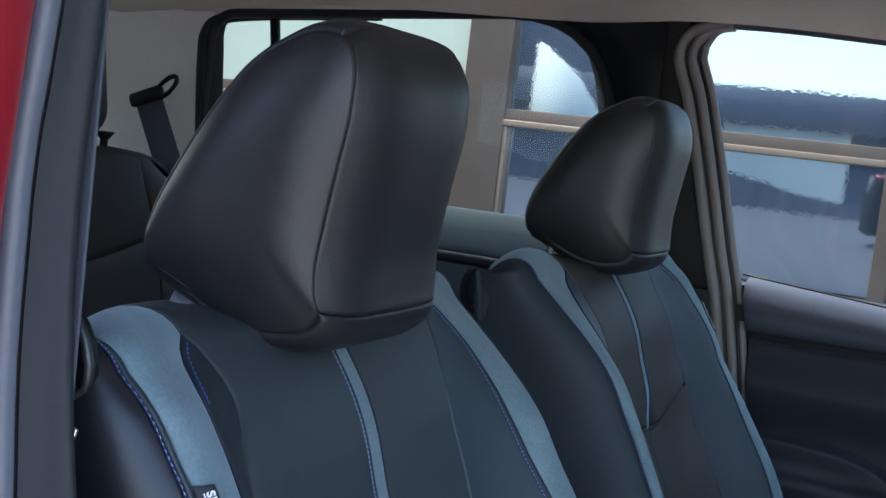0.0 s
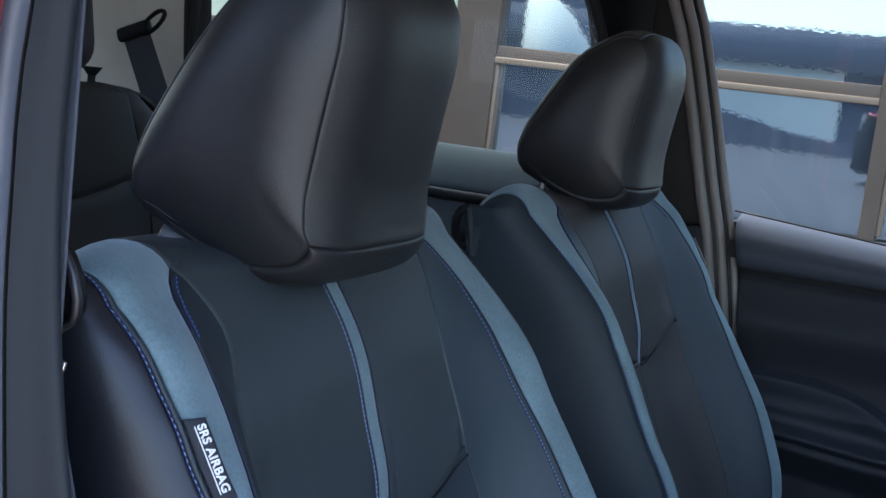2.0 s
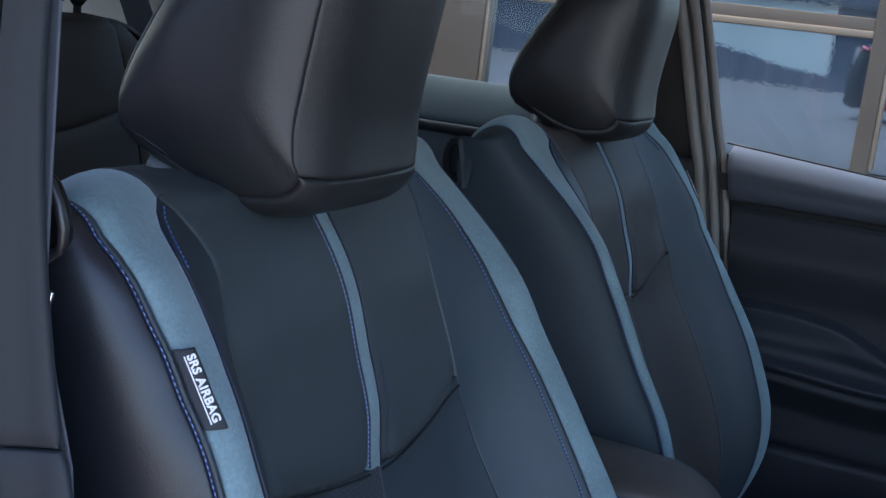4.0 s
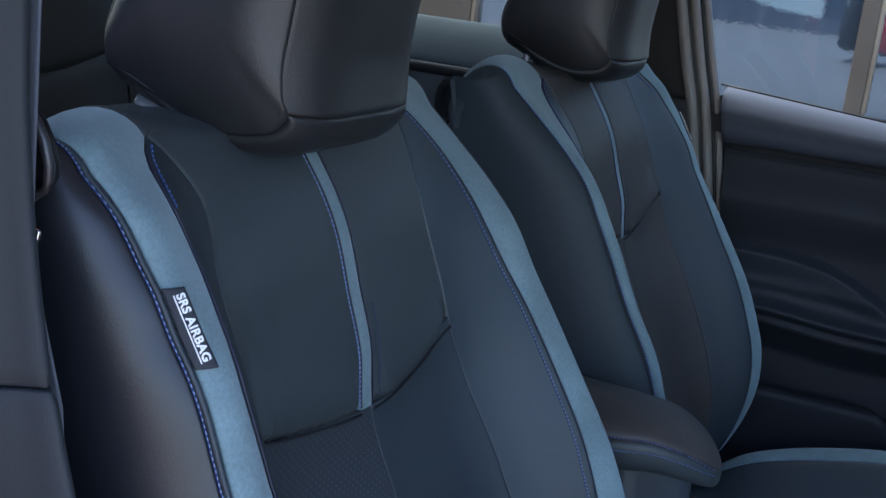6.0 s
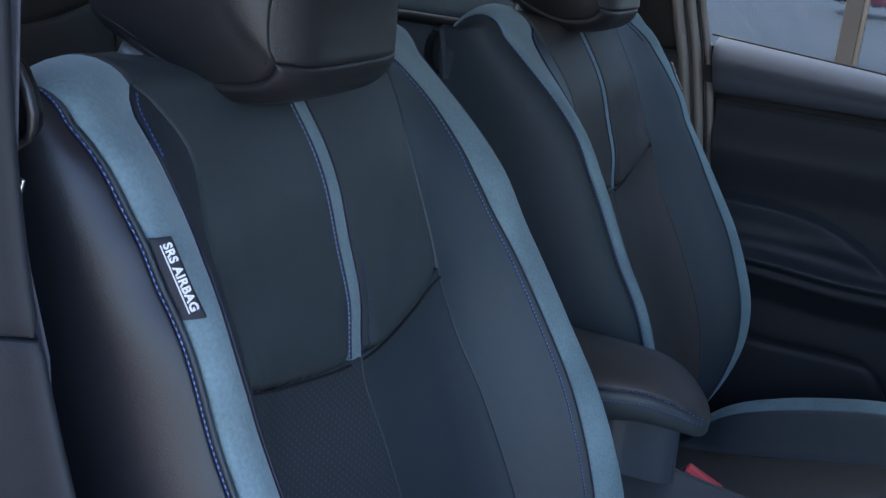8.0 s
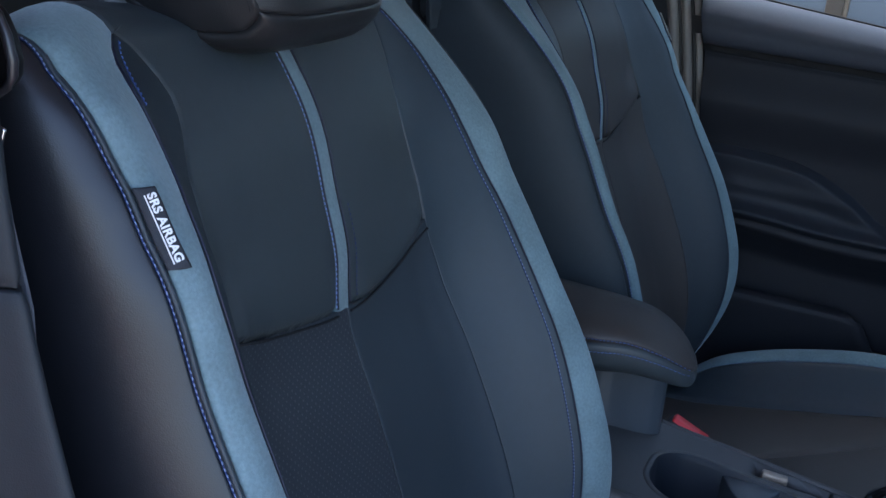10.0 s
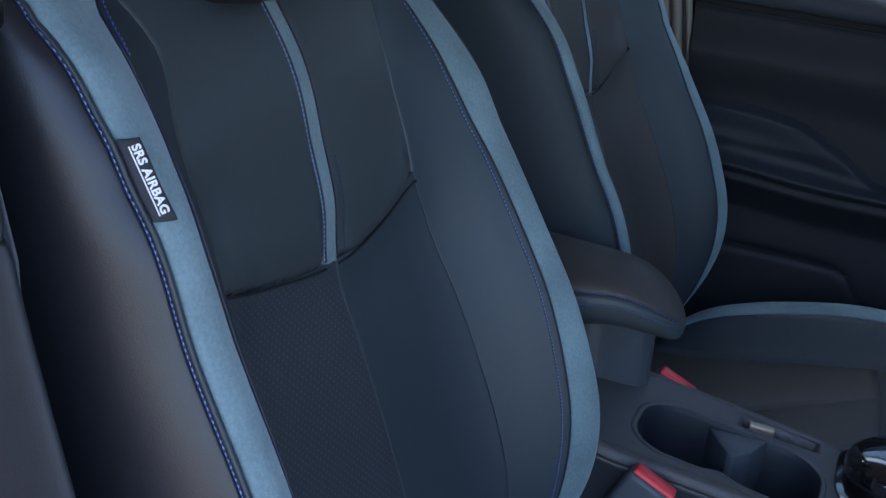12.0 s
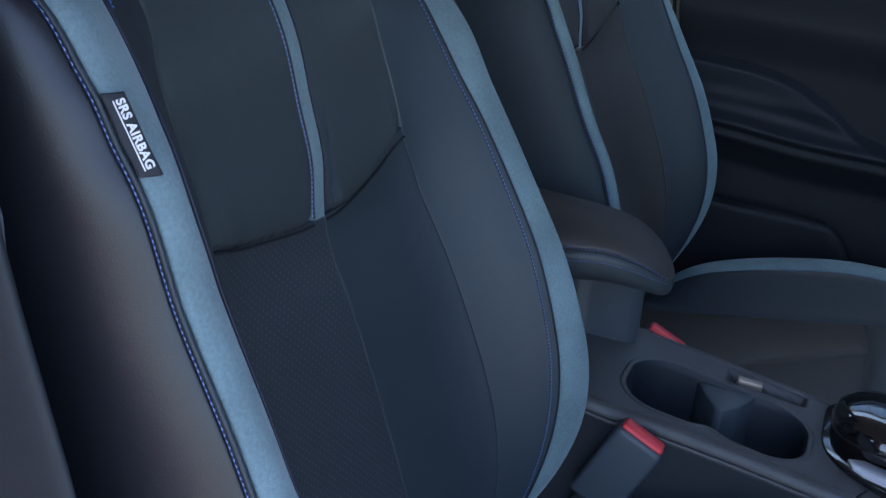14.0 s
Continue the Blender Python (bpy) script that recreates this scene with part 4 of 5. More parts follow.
            me = stitches(lambda q, line=line: put(line(mix(h0, h1, q)), mix(h0, h1, q)), lambda q, line=line: normal(line(mix(h0, h1, q)), mix(h0, h1, q)), length)
            tagged(link_mesh("stitching", me, mat, seat), "bright blue seam stitching", kind="stuff")
            # the dark blue under-thread sunk in the row of stitches
            cord = [put(line(mix(h0, h1, q)), mix(h0, h1, q)) + normal(line(mix(h0, h1, q)), mix(h0, h1, q)) * 0.0001 for q in np.linspace(0, 1, 120)]
            part("under_thread", tube(cord, 0.0006, 6), THREAD_DARK, seat)
        high = H1 + 0.01 if s < 0 else 0.99
        beside = lambda q, s=s, high=high: strip_mid(mix(0.925, high, q)) + s * (STRIP + (0.0078 if s < 0 else 0.0060))
        me = stitches(lambda q, s=s, high=high: put(beside(q), mix(0.925, high, q)) + normal(beside(q), mix(0.925, high, q)) * 0.0026,
                      lambda q, s=s, high=high: normal(beside(q), mix(0.925, high, q)), 0.2 if s < 0 else 0.07)
        tagged(link_mesh("stitching", me, THREAD_PALE if s < 0 else THREAD_DARK, seat), "blue strip stitching", kind="stuff")
        # dark piping sunk beside the strip and along the inner border of the band
        for line, h0, h1, lift in ((lambda h, s=s: strip_mid(h) + s * (STRIP + 0.0003), 0.922, H1, 0.0005), (lambda h, s=s: s * inner[s](h), 0.57, H1 + 0.006, 0.0002)):
            cord = [put(line(h), h) + normal(line(h), h) * lift for h in np.linspace(h0, h1, 160)]
            part("piping", tube(cord, 0.0008, 6), PIPING, seat, "dark navy sunken piping")
    for s in (-1, 1):
        # dark seam under the padded lower edge of the yoke
        reach = [mix(strip_mid(0.92) + s * (STRIP + 0.001), s * (seam[s](0.94) - 0.002), q) for q in np.linspace(0, 1, 60)]
        part("yoke_seam", tube([put(v, yoke_h(v) - 0.0002) + normal(v, yoke_h(v)) * (0.0008 + 0.0003 * math.sin(v * 1400)) for v in reach], 0.0011, 6), SEAM, seat)
    # hidden back shell
    panel("back_shell", lambda a, b: (mix(-0.045, -0.138, b) - 0.030 * math.sin(a * math.pi), yc + mix(-0.22, 0.22, a), mix(0.56, 1.085, b)), PLASTIC_SOFT, seat, (-1, 0, 0), 10, 14, groove=0.002)
    # airbag tag folded over the outer border of the band
    hs0, hs1 = 1.0565, 1.0205
    def tag_place(a, b, lift=0.0):
        h = mix(hs0, hs1, a)
        v = out_side * mix(V_EDGE + 0.0005, V_EDGE - 0.0098, b)
        return put(v, h) + normal(v, h) * (0.0022 + lift)
    tag = panel("airbag_tag", tag_place, TAG, seat, (1, out_side * 0.7, 0.3), 10, 8, groove=0.0006, wide=0.0015, skirt=0.0022, label="charcoal woven tag with white print")
    o, ax = Vector(tag_place(0.5, 0.60, 0.0006)), Vector(tag_place(0.9, 0.55)) - Vector(tag_place(0.1, 0.55))
    up = Vector(tag_place(0.5, 0.9)) - Vector(tag_place(0.5, 0.1))
    ax.normalize()
    nz = ax.cross(up).normalized()
    if nz.x < 0:
        nz = -nz
    up = nz.cross(ax)
    frame_m = Matrix.Translation(o) @ Matrix((ax, up, nz)).transposed().to_4x4()
    if out_side < 0:
        txt = bpy.data.curves.new("lettering", "FONT")
        txt.body, txt.size, txt.extrude, txt.align_x, txt.align_y = "SRS AIRBAG", 0.0064, 0.0002, "CENTER", "CENTER"
        txt.space_character, txt.offset = 1.06, 0.0002
        tmp = new("lettering", txt)
        bpy.context.view_layer.update()
        me = bpy.data.meshes.new_from_object(tmp.evaluated_get(bpy.context.evaluated_depsgraph_get()))
        bpy.data.objects.remove(tmp)
        me.transform(frame_m)
        me.materials.clear()
        link_mesh("lettering", me, WHITE, tag, "white letters", smooth=False)
        bm = box(bmesh.new(), (-0.0178, -0.0036, -0.0001), (0.0178, -0.0030, 0.0003))
    else:
        bm = box(bmesh.new(), (-0.020, -0.0035, -0.0001), (0.020, 0.0030, 0.0004))
    bm.transform(frame_m)
    part("print_bar", bm, WHITE, tag, "white printed bar", smooth=False)


def headrest(seat, yc, lift):
    """A wedge-shaped headrest: side caps inside a seam loop, a wrapped front, top, back and lower band."""
    half = 0.087
    # side outline, from the front lower corner up the front, over the top, down the back and under
    line = [(-0.0085, 1.1272), (-0.0098, 1.1340), (-0.0104, 1.1430), (-0.0108, 1.1560), (-0.0088, 1.1803), (-0.0040, 1.2145), (0.0008, 1.2500), (-0.0008, 1.2790),
            (-0.0055, 1.2895), (-0.0130, 1.2945), (-0.0250, 1.2965), (-0.0539, 1.2855), (-0.0725, 1.2720), (-0.0890, 1.2524), (-0.1066, 1.2265), (-0.1211, 1.2017),
            (-0.1345, 1.1738), (-0.1387, 1.1542), (-0.1335, 1.1376), (-0.1190, 1.1304), (-0.0849, 1.1149), (-0.0591, 1.1080), (-0.0330, 1.1090), (-0.0160, 1.1150)]
    pts = np.array(line) + np.array([0, lift])
    mid = np.array([-0.066, 1.199 + lift])
    seg = np.linalg.norm(np.diff(np.vstack([pts, pts[:1]]), axis=0), axis=1)
    cum = np.concatenate([[0], np.cumsum(seg)]) / seg.sum()
    closed = np.vstack([pts[-2:], pts, pts[:3]])
    knots = np.concatenate([cum[-3:-1] - 1, cum[:-1], cum[:3] + 1])
    ox, oz = curve_of(knots, closed[:, 0]), curve_of(knots, closed[:, 1])

    def girth(z):
        # the sides swell above the lower corners, tuck in below them and narrow at the top
        z = z - lift
        return 1 + 0.024 * math.exp(-(((z - 1.147) / 0.019) ** 2)) - 0.065 * smooth(1.137, 1.118, z) - 0.03 * smooth(1.27, 1.31, z)

    def rim(q):
        return np.array([ox(q), oz(q)])

    def rim_n(q):
        t = rim(q + 0.03) - rim(q - 0.03)
        n = np.array([t[1], -t[0]])
        n = n / np.linalg.norm(n)
        return n if n @ (rim(q) - mid) > 0 else -n

    fine = np.array([rim(k / 120) for k in range(120)])
    bell = np.exp(-((np.arange(120) - 60) / 9.0) ** 2)
    bell /= bell.sum()
    eased = np.array([sum(bell[j] * fine[(k + j - 60) % 120] for j in range(120)) for k in range(121)])

    def soft_rim(q):
        k = min(int(q * 120), 119)
        return mix(eased[k], eased[k + 1], q * 120 - k)

    def wrap(q, w):
        w = w * girth(rim(q)[1])
        u = w / half
        g = 0.014 * (1 - abs(u) ** 4.6) * mix(1, 0.70, smooth(1.25, 1.29, rim(q)[1] - lift))
        c = rim(q) + rim_n(q) * g
        return np.array([c[0], yc + w, c[1]])

    # stations round the outline: V corner 0, top of front, rear lower corner, lower front
    q_top, q_back = float(cum[9]), float(cum[18])
    core = panel("headrest", lambda a, b: wrap(mix(0.0, q_top, b), mix(-half, half, a)), LEATHER_HEAD, seat, (1, 0, 0.2), 40, 36, groove=0.0026, wide=0.0011, edges="aAb", roll=0.0045, roll_wide=0.026, roll_edges="aA", label="plump black leather headrest")
    panel("back_cover", lambda a, b: wrap(mix(q_top, q_back, b), mix(-half, half, a)), LEATHER_HEAD, core, (-1, 0, 1), 40, 36, groove=0.0026, wide=0.0011, edges="aAB")
    panel("lower_band", lambda a, b: wrap(mix(q_back, 1.0, b), mix(-half, half, a)), LEATHER_HEAD, core, (0.2, 0, -1), 40, 30, groove=0.0026, wide=0.0011, roll=0.0025, roll_wide=0.010, roll_edges="aAB")
    for s in (-1, 1):
        def cap(a, b, s=s):
            # rings from the rim to the middle
            r = 1 - 0.998 * b
            c = mid + (mix(soft_rim(a), rim(a), smooth(0.66, 1.0, r)) - mid) * r
            side = half * girth(rim(a)[1])
            return np.array([c[0], yc + s * (mix(half, side, r**5) + 0.017 * (1 - r**3)), c[1]])
        panel("side_cover", cap, LEATHER_HEAD, core, (0, s, 0), 90, 26, groove=0.0026, wide=0.0011, edges="b", roll=0.0008, roll_wide=0.014, roll_edges="b", skirt=0.0, label="black leather headrest side panel")
        # welt along the seam
        part("welt", tube([(*(lambda c: (c[0], yc + s * (half * girth(c[1]) + 0.0005), c[1]))(rim(q) - rim_n(q) * 0.0052),) for q in np.linspace(0, 1, 140)[:-1]], 0.0006, 6, True), SEAM, core, "dark sewn welt")
    # posts and sleeves into the backrest
    for s in (-1, 1):
        y = yc + s * 0.070
        part("post", tube([(-0.118, y, 1.06), (-0.106, y, 1.15 + lift)], 0.004, 12), POST, core, "dull steel headrest post")
        bm = bmesh.new()
        bmesh.ops.create_cone(bm, cap_ends=True, segments=20, radius1=0.0115, radius2=0.0105, depth=0.008, matrix=Matrix.Translation((-0.113, y, 1.116)) @ Matrix.Rotation(0.27, 4, "Y"))
        part("sleeve", bm, SLEEVE, core, "grey headrest guide sleeve")


def cushion(seat, yc, out_side):
    """The seat base: flat middle, raised side bolsters with a suede top band, rolled front."""
    base = curve_of([0.08, 0.16, 0.25, 0.35, 0.43, 0.53, 0.57, 0.59], [0.556, 0.557, 0.572, 0.592, 0.608, 0.606, 0.585, 0.545])
    top = curve_of([0.08, 0.13, 0.15, 0.171, 0.196, 0.2335, 0.307, 0.379, 0.43, 0.52, 0.57, 0.59], [0.520, 0.550, 0.572, 0.591, 0.6065, 0.6220, 0.6436, 0.6575, 0.6600, 0.648, 0.606, 0.550])

    def place(x, v):
        a = abs(v)
        z = mix(base(x), top(x), smooth(0.145, 0.225, a) ** 0.9)
        if a > 0.225:
            z -= 0.010 * ((a - 0.225) / 0.018) ** 2
        return np.array([x, yc + v, z])

    X0, X1, XS = 0.10, 0.59, 0.415
    split = lambda x: out_side * mix(-0.03, 0.068, (x - 0.24) / 0.185)
    bow = lambda v: XS + 0.014 * math.cos(v / 0.15 * 1.4)
    for k in (0, 1):
        def insert(a, b, k=k):
            v = mix((-0.150, split(mix(X0, XS, a)))[k], (split(mix(X0, XS, a)), 0.150)[k], b)
            return place(mix(X0, bow(v), a), v)
        # seat inserts take the leather with warm light in its colour
        panel("seat_insert", insert, LEATHER_WARM_LIT, seat, (0, 0, 1), 26, 16, groove=0.004, wide=0.006, puff=0.006)
    panel("seat_front", lambda a, b: place(mix(bow(mix(-0.150, 0.150, b)), X1, a), mix(-0.150, 0.150, b)), LEATHER, seat, (0.4, 0, 1), 20, 24, groove=0.004, wide=0.006, puff=0.004)
    for s in (-1, 1):
        panel("seat_bolster", lambda a, b, s=s: place(mix(X0, X1, a), s * mix(0.150, 0.205, b)), LEATHER_BLUE, seat, (0, -s, 1), 40, 14, groove=0.003, label="slate leather seat bolster")
        panel("seat_band", lambda a, b, s=s: place(mix(X0, X1, a), s * mix(0.205, V_EDGE, b)), SUEDE, seat, (0, 0, 1), 40, 10, groove=0.002, label="grey-blue suede band on the seat edge")

        me = stitches(lambda q, s=s: place(mix(0.16, 0.56, q), s * 0.2025), lambda q, s=s: (0, -0.5 * s, 0.85), 0.42)
        tagged(link_mesh("stitching", me, THREAD, seat), "blue seam stitching along the seat edge", kind="stuff")

        def side(a, b, s=s):
            p = place(mix(X0, X1, a), s * V_EDGE)
            p[2] = mix(p[2], 0.40, b)
            p[1] += s * (0.016 * math.sin(min(1.0, b * 2.5) * math.pi / 2) - 0.02 * b)
            return p
        panel("seat_side", side, LEATHER, seat, (0, s, 0.2), 40, 16, groove=0.002, label="black leather seat side")
    block("seat_frame", (0.04, yc - 0.21, 0.315), (0.55, yc + 0.21, 0.45), PLASTIC_SOFT, seat, 0.02)
    for s in (-1, 1):
        block("seat_rail", (-0.05, yc + s * 0.17 - 0.02, 0.30), (0.58, yc + s * 0.17 + 0.02, 0.325), STEEL, seat, 0.004)


def front_seat(yc, out_side):
    seat = thing("car_seat", (0.2, yc, 0.30), "black leather front seat with grey-blue suede bands and blue stitching", "car seat", "front seats")
    backrest(seat, yc, out_side)
    headrest(seat, yc + (-0.013 if out_side < 0 else -0.002), 0.0 if out_side < 0 else 0.0085)
    cushion(seat, yc, out_side)
    return seat


front_seat(NEAR_Y, -1)
front_seat(FAR_Y, 1)


# ---- centre console ----
def centre_console():
    con = thing("centre_console", (0.2, CY, 0.30), "charcoal plastic centre console with cup holders and armrest box", "console")
    Y1 = 0.114
    deck = curve_of([-0.02, 0.14, 0.174, 0.26, 0.338, 0.404, 0.60, 0.9], [0.740, 0.712, 0.702, 0.690, 0.679, 0.670, 0.655, 0.64])
    edge_y = curve_of([0.0, 0.12, 0.1755, 0.257, 0.335, 0.40, 0.6, 0.95], [-0.066, -0.064, -0.0590, -0.0500, -0.0450, -0.0440, -0.045, -0.045])

    def well(x, y):
        """Signed distance from the rim of the double cup well, waisted on the near side."""
        ex, ey = max(0.0, abs(x - 0.2845) - 0.0475), max(0.0, abs(y - 0.0117) - 0.0115)
        inside = min(0.0, max(abs(x - 0.2845) - 0.0475, abs(y - 0.0117) - 0.0115))
        return math.hypot(ex, ey) + inside - 0.0380 + 0.008 * math.exp(-((x - 0.283) / 0.014) ** 2) * (1 if y < 0.0115 else 0.0)

    def top(a, b):
        x = mix(0.0, 0.95, a)
        y = mix(edge_y(x), Y1, b)
        z = deck(x)
        z -= 0.004 * smooth(0.008, 0.0, Y1 - y)
        slot = max(abs(x - 0.324) - 0.037, abs(y - 0.0935 - 0.12 * (x - 0.324)) - 0.0105)
        z -= 0.026 * smooth(0.001, -0.003, slot)
        z -= 0.002 * smooth(0.006, 0.0, slot)
        return x, y, z

    # the deck is meshed finely round the wells, coarsely elsewhere; the wells' mouth is cut out
    me = sheet(lambda a, b: top(mix(0.0, 0.424, a), b), 170, 90, (0, 0, 1), groove=0)
    bm = bmesh.new()
    bm.from_mesh(me)
    bmesh.ops.delete(bm, geom=[f for f in bm.faces if max(well(v.co.x, v.co.y) for v in f.verts) < 0.0035], context="FACES")
    part("deck", bm, PLASTIC, con)
    panel("deck", lambda a, b: top(mix(0.424, 1.0, a), b), PLASTIC, con, (0, 0, 1), 12, 20, groove=0)
    c0, turns = (0.2845, 0.0117), 120

    def outline(q, level):
        lo, hi = 0.0, 0.2
        for _ in range(26):
            r = (lo + hi) / 2
            if well(c0[0] + r * math.cos(q), c0[1] + r * math.sin(q)) < level:
                lo = r
            else:
                hi = r
        return c0[0] + lo * math.cos(q), c0[1] + lo * math.sin(q)

    rims = [(0.0080, -0.0006), (0.0066, 0.0008), (0.0040, 0.0012), (0.0018, 0.0006), (0.0004, -0.0014), (-0.0006, -0.006), (-0.0020, -0.03), (-0.0046, -0.085), (-0.0080, -0.092), (-0.016, -0.094), (-0.034, -0.094)]
    verts, faces = [], []
    for level, dz in rims:
        for k in range(turns):
            x, y = outline(2 * math.pi * k / turns, level)
            verts.append((x, y, deck(x) + dz))
    for j in range(len(rims) - 1):
        for k in range(turns):
            m = (k + 1) % turns
            faces.append((j * turns + k, (j + 1) * turns + k, (j + 1) * turns + m, j * turns + m))
    faces.append([(len(rims) - 1) * turns + k for k in range(turns)])
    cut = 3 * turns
    for name, some, mat, label in (("cup_rim", faces[:cut], PLASTIC, "rounded charcoal rim of the cup well"), ("cup_well", faces[cut:], PLASTIC_WELL_SHADE, "deep charcoal double cup well with painted shade")):
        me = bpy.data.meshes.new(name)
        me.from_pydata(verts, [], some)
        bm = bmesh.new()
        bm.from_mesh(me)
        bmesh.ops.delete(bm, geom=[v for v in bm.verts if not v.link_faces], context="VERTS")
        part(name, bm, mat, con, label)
    # sides: a soft rounded shoulder, a fine bead below it, then the plain wall, darkened for shade
    for s in (-1, 1):
        rim_y = edge_y if s < 0 else (lambda x: Y1)

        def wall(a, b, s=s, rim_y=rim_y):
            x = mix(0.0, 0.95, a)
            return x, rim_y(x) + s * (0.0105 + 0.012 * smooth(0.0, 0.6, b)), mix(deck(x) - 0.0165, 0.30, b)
        panel("side_wall", wall, PLASTIC_WALL_SHADE, con, (0, s, 0), 24, 40, groove=0.0)

        def shoulder(a, b, s=s, rim_y=rim_y):
            x = mix(0.0, 0.95, a)
            q = b * math.pi / 2
            return x, rim_y(x) + s * 0.0105 * math.sin(q), deck(x) - 0.0002 - 0.0120 * (1 - math.cos(q))
        panel("shoulder", shoulder, PLASTIC, con, (0, s, 0.6), 40, 14, groove=0.0, label="rounded charcoal console shoulder")
        part("edge_bead", tube([(x, rim_y(x) + s * 0.0095, deck(x) - 0.0150) for x in np.linspace(0.0, 0.95, 40)], 0.0025, 8), PLASTIC, con)
    part("joint", tube([(0.4185, edge_y(0.42) - 0.0095, deck(0.4185) - 0.009), (0.421, edge_y(0.42) - 0.002, deck(0.421) + 0.0001), (0.428, -0.030, deck(0.428) + 0.0002)], 0.0010, 6), DULL, con, "dark joint line")
    # tongue between the cup wells
    bm = prism([(0.258, 0.062), (0.316, 0.062), (0.304, 0.030), (0.290, 0.0135), (0.283, 0.0155), (0.272, 0.034)], 2, 0.60, 0.6835, 0.002)
    part("cup_divider", bm, PLASTIC_SLATE, con, "slate cup divider tongue")
    # bright lever in the slot
    bm = box(bmesh.new(), (0.293, 0.0855, 0.672), (0.319, 0.0955, 0.6855), 0.002, 2, Matrix.Translation((0.307, 0.091, 0.68)) @ Matrix.Rotation(0.16, 4, "Z") @ Matrix.Rotation(0.1, 4, "Y") @ Matrix.Translation((-0.307, -0.091, -0.68)))
    part("slot_lever", bm, LEVER, con, "bright metal lever")
    # box under the armrest
    bm = prism([(-0.22, 0.036), (0.140, 0.036), (0.156, 0.041), (0.174, 0.053), (0.196, 0.068), (0.204, 0.078), (0.204, 0.090), (-0.22, 0.090)], 2, 0.32, 0.815, 0.003)
    for v in bm.verts:
        # the nose leans back towards the lid
        v.co.x -= 0.020 * smooth(0.69, 0.815, v.co.z) * smooth(0.10, 0.17, v.co.x)
    part("storage_box", bm, PLASTIC_SLATE, con, "slate plastic storage box")
    # padded lid: a plump upper half and a lower half that meet in a stitched seam
    W, XN, XT = 0.077, 0.100, 0.221

    def size(x):
        return math.sqrt(max(0.0, 1 - (max(0.0, x - XN) / (XT - XN)) ** 2.1)) if x > XN else 1.0

    seam_z = curve_of([-0.22, 0.0, 0.10, 0.14, 0.165, 0.185, 0.20, 0.212, 0.221], [0.824, 0.827, 0.829, 0.833, 0.834, 0.829, 0.822, 0.813, 0.804])
    crown = curve_of([-0.22, 0.0, 0.10, 0.134, 0.16, 0.19, 0.21, 0.221], [0.030, 0.029, 0.025, 0.020, 0.0155, 0.010, 0.004, 0.0])

    def around(x, q, up):
        k = size(x)
        c, d = math.cos(q), math.sin(q)
        y = CY - W * k * math.copysign(abs(c) ** 0.72, c)
        if up:
            return x, y, seam_z(x) + crown(x) * abs(d) ** 0.8 - 0.016 * max(0.0, (y - CY) / W)
        y = CY - (W - 0.004 * d) * k * math.copysign(abs(c) ** 0.6, c)
        return x, y, seam_z(x) - 0.040 * k**0.5 * abs(d) ** 0.6 - 0.016 * max(0.0, (y - CY) / W) * (1 - d)

    along = lambda a: mix(-0.22, XT - 0.0004, 1 - (1 - a) ** 1.7)
    # the lid's top is tinted brown for the warm light it catches
    lid_ob = panel("armrest_lid", lambda a, b: around(along(a), math.pi * b, True), LEATHER_WARM_LIT, con, (0, 0, 1), 50, 44, groove=0.0025, wide=0.003, edges="bB", label="padded black leather armrest lid with blue stitching")
    panel("armrest_side", lambda a, b: around(along(a), math.pi * b, False), LEATHER, lid_ob, (0, 0, -1), 50, 44, groove=0.0025, wide=0.003, edges="bB", label="black leather armrest underside")
    for off, q0 in ((1, 0.11), (-1, 0.06)):
        line = lambda q, off=off, q0=q0: np.array(around(mix(-0.20, 0.218, q), q0, off > 0)) + np.array([0, -0.0008, 0.0004 * off])
        me = stitches(line, lambda q, off=off: (0.1, -0.9, 0.45 * off), 0.42)
        tagged(link_mesh("stitching", me, THREAD_MID, lid_ob), "blue armrest stitching", kind="stuff")
    bm = box(bmesh.new(), (0.196, 0.000, 0.790), (0.212, 0.022, 0.797), 0.002)
    part("latch", bm, STEEL, lid_ob, "small metal latch")


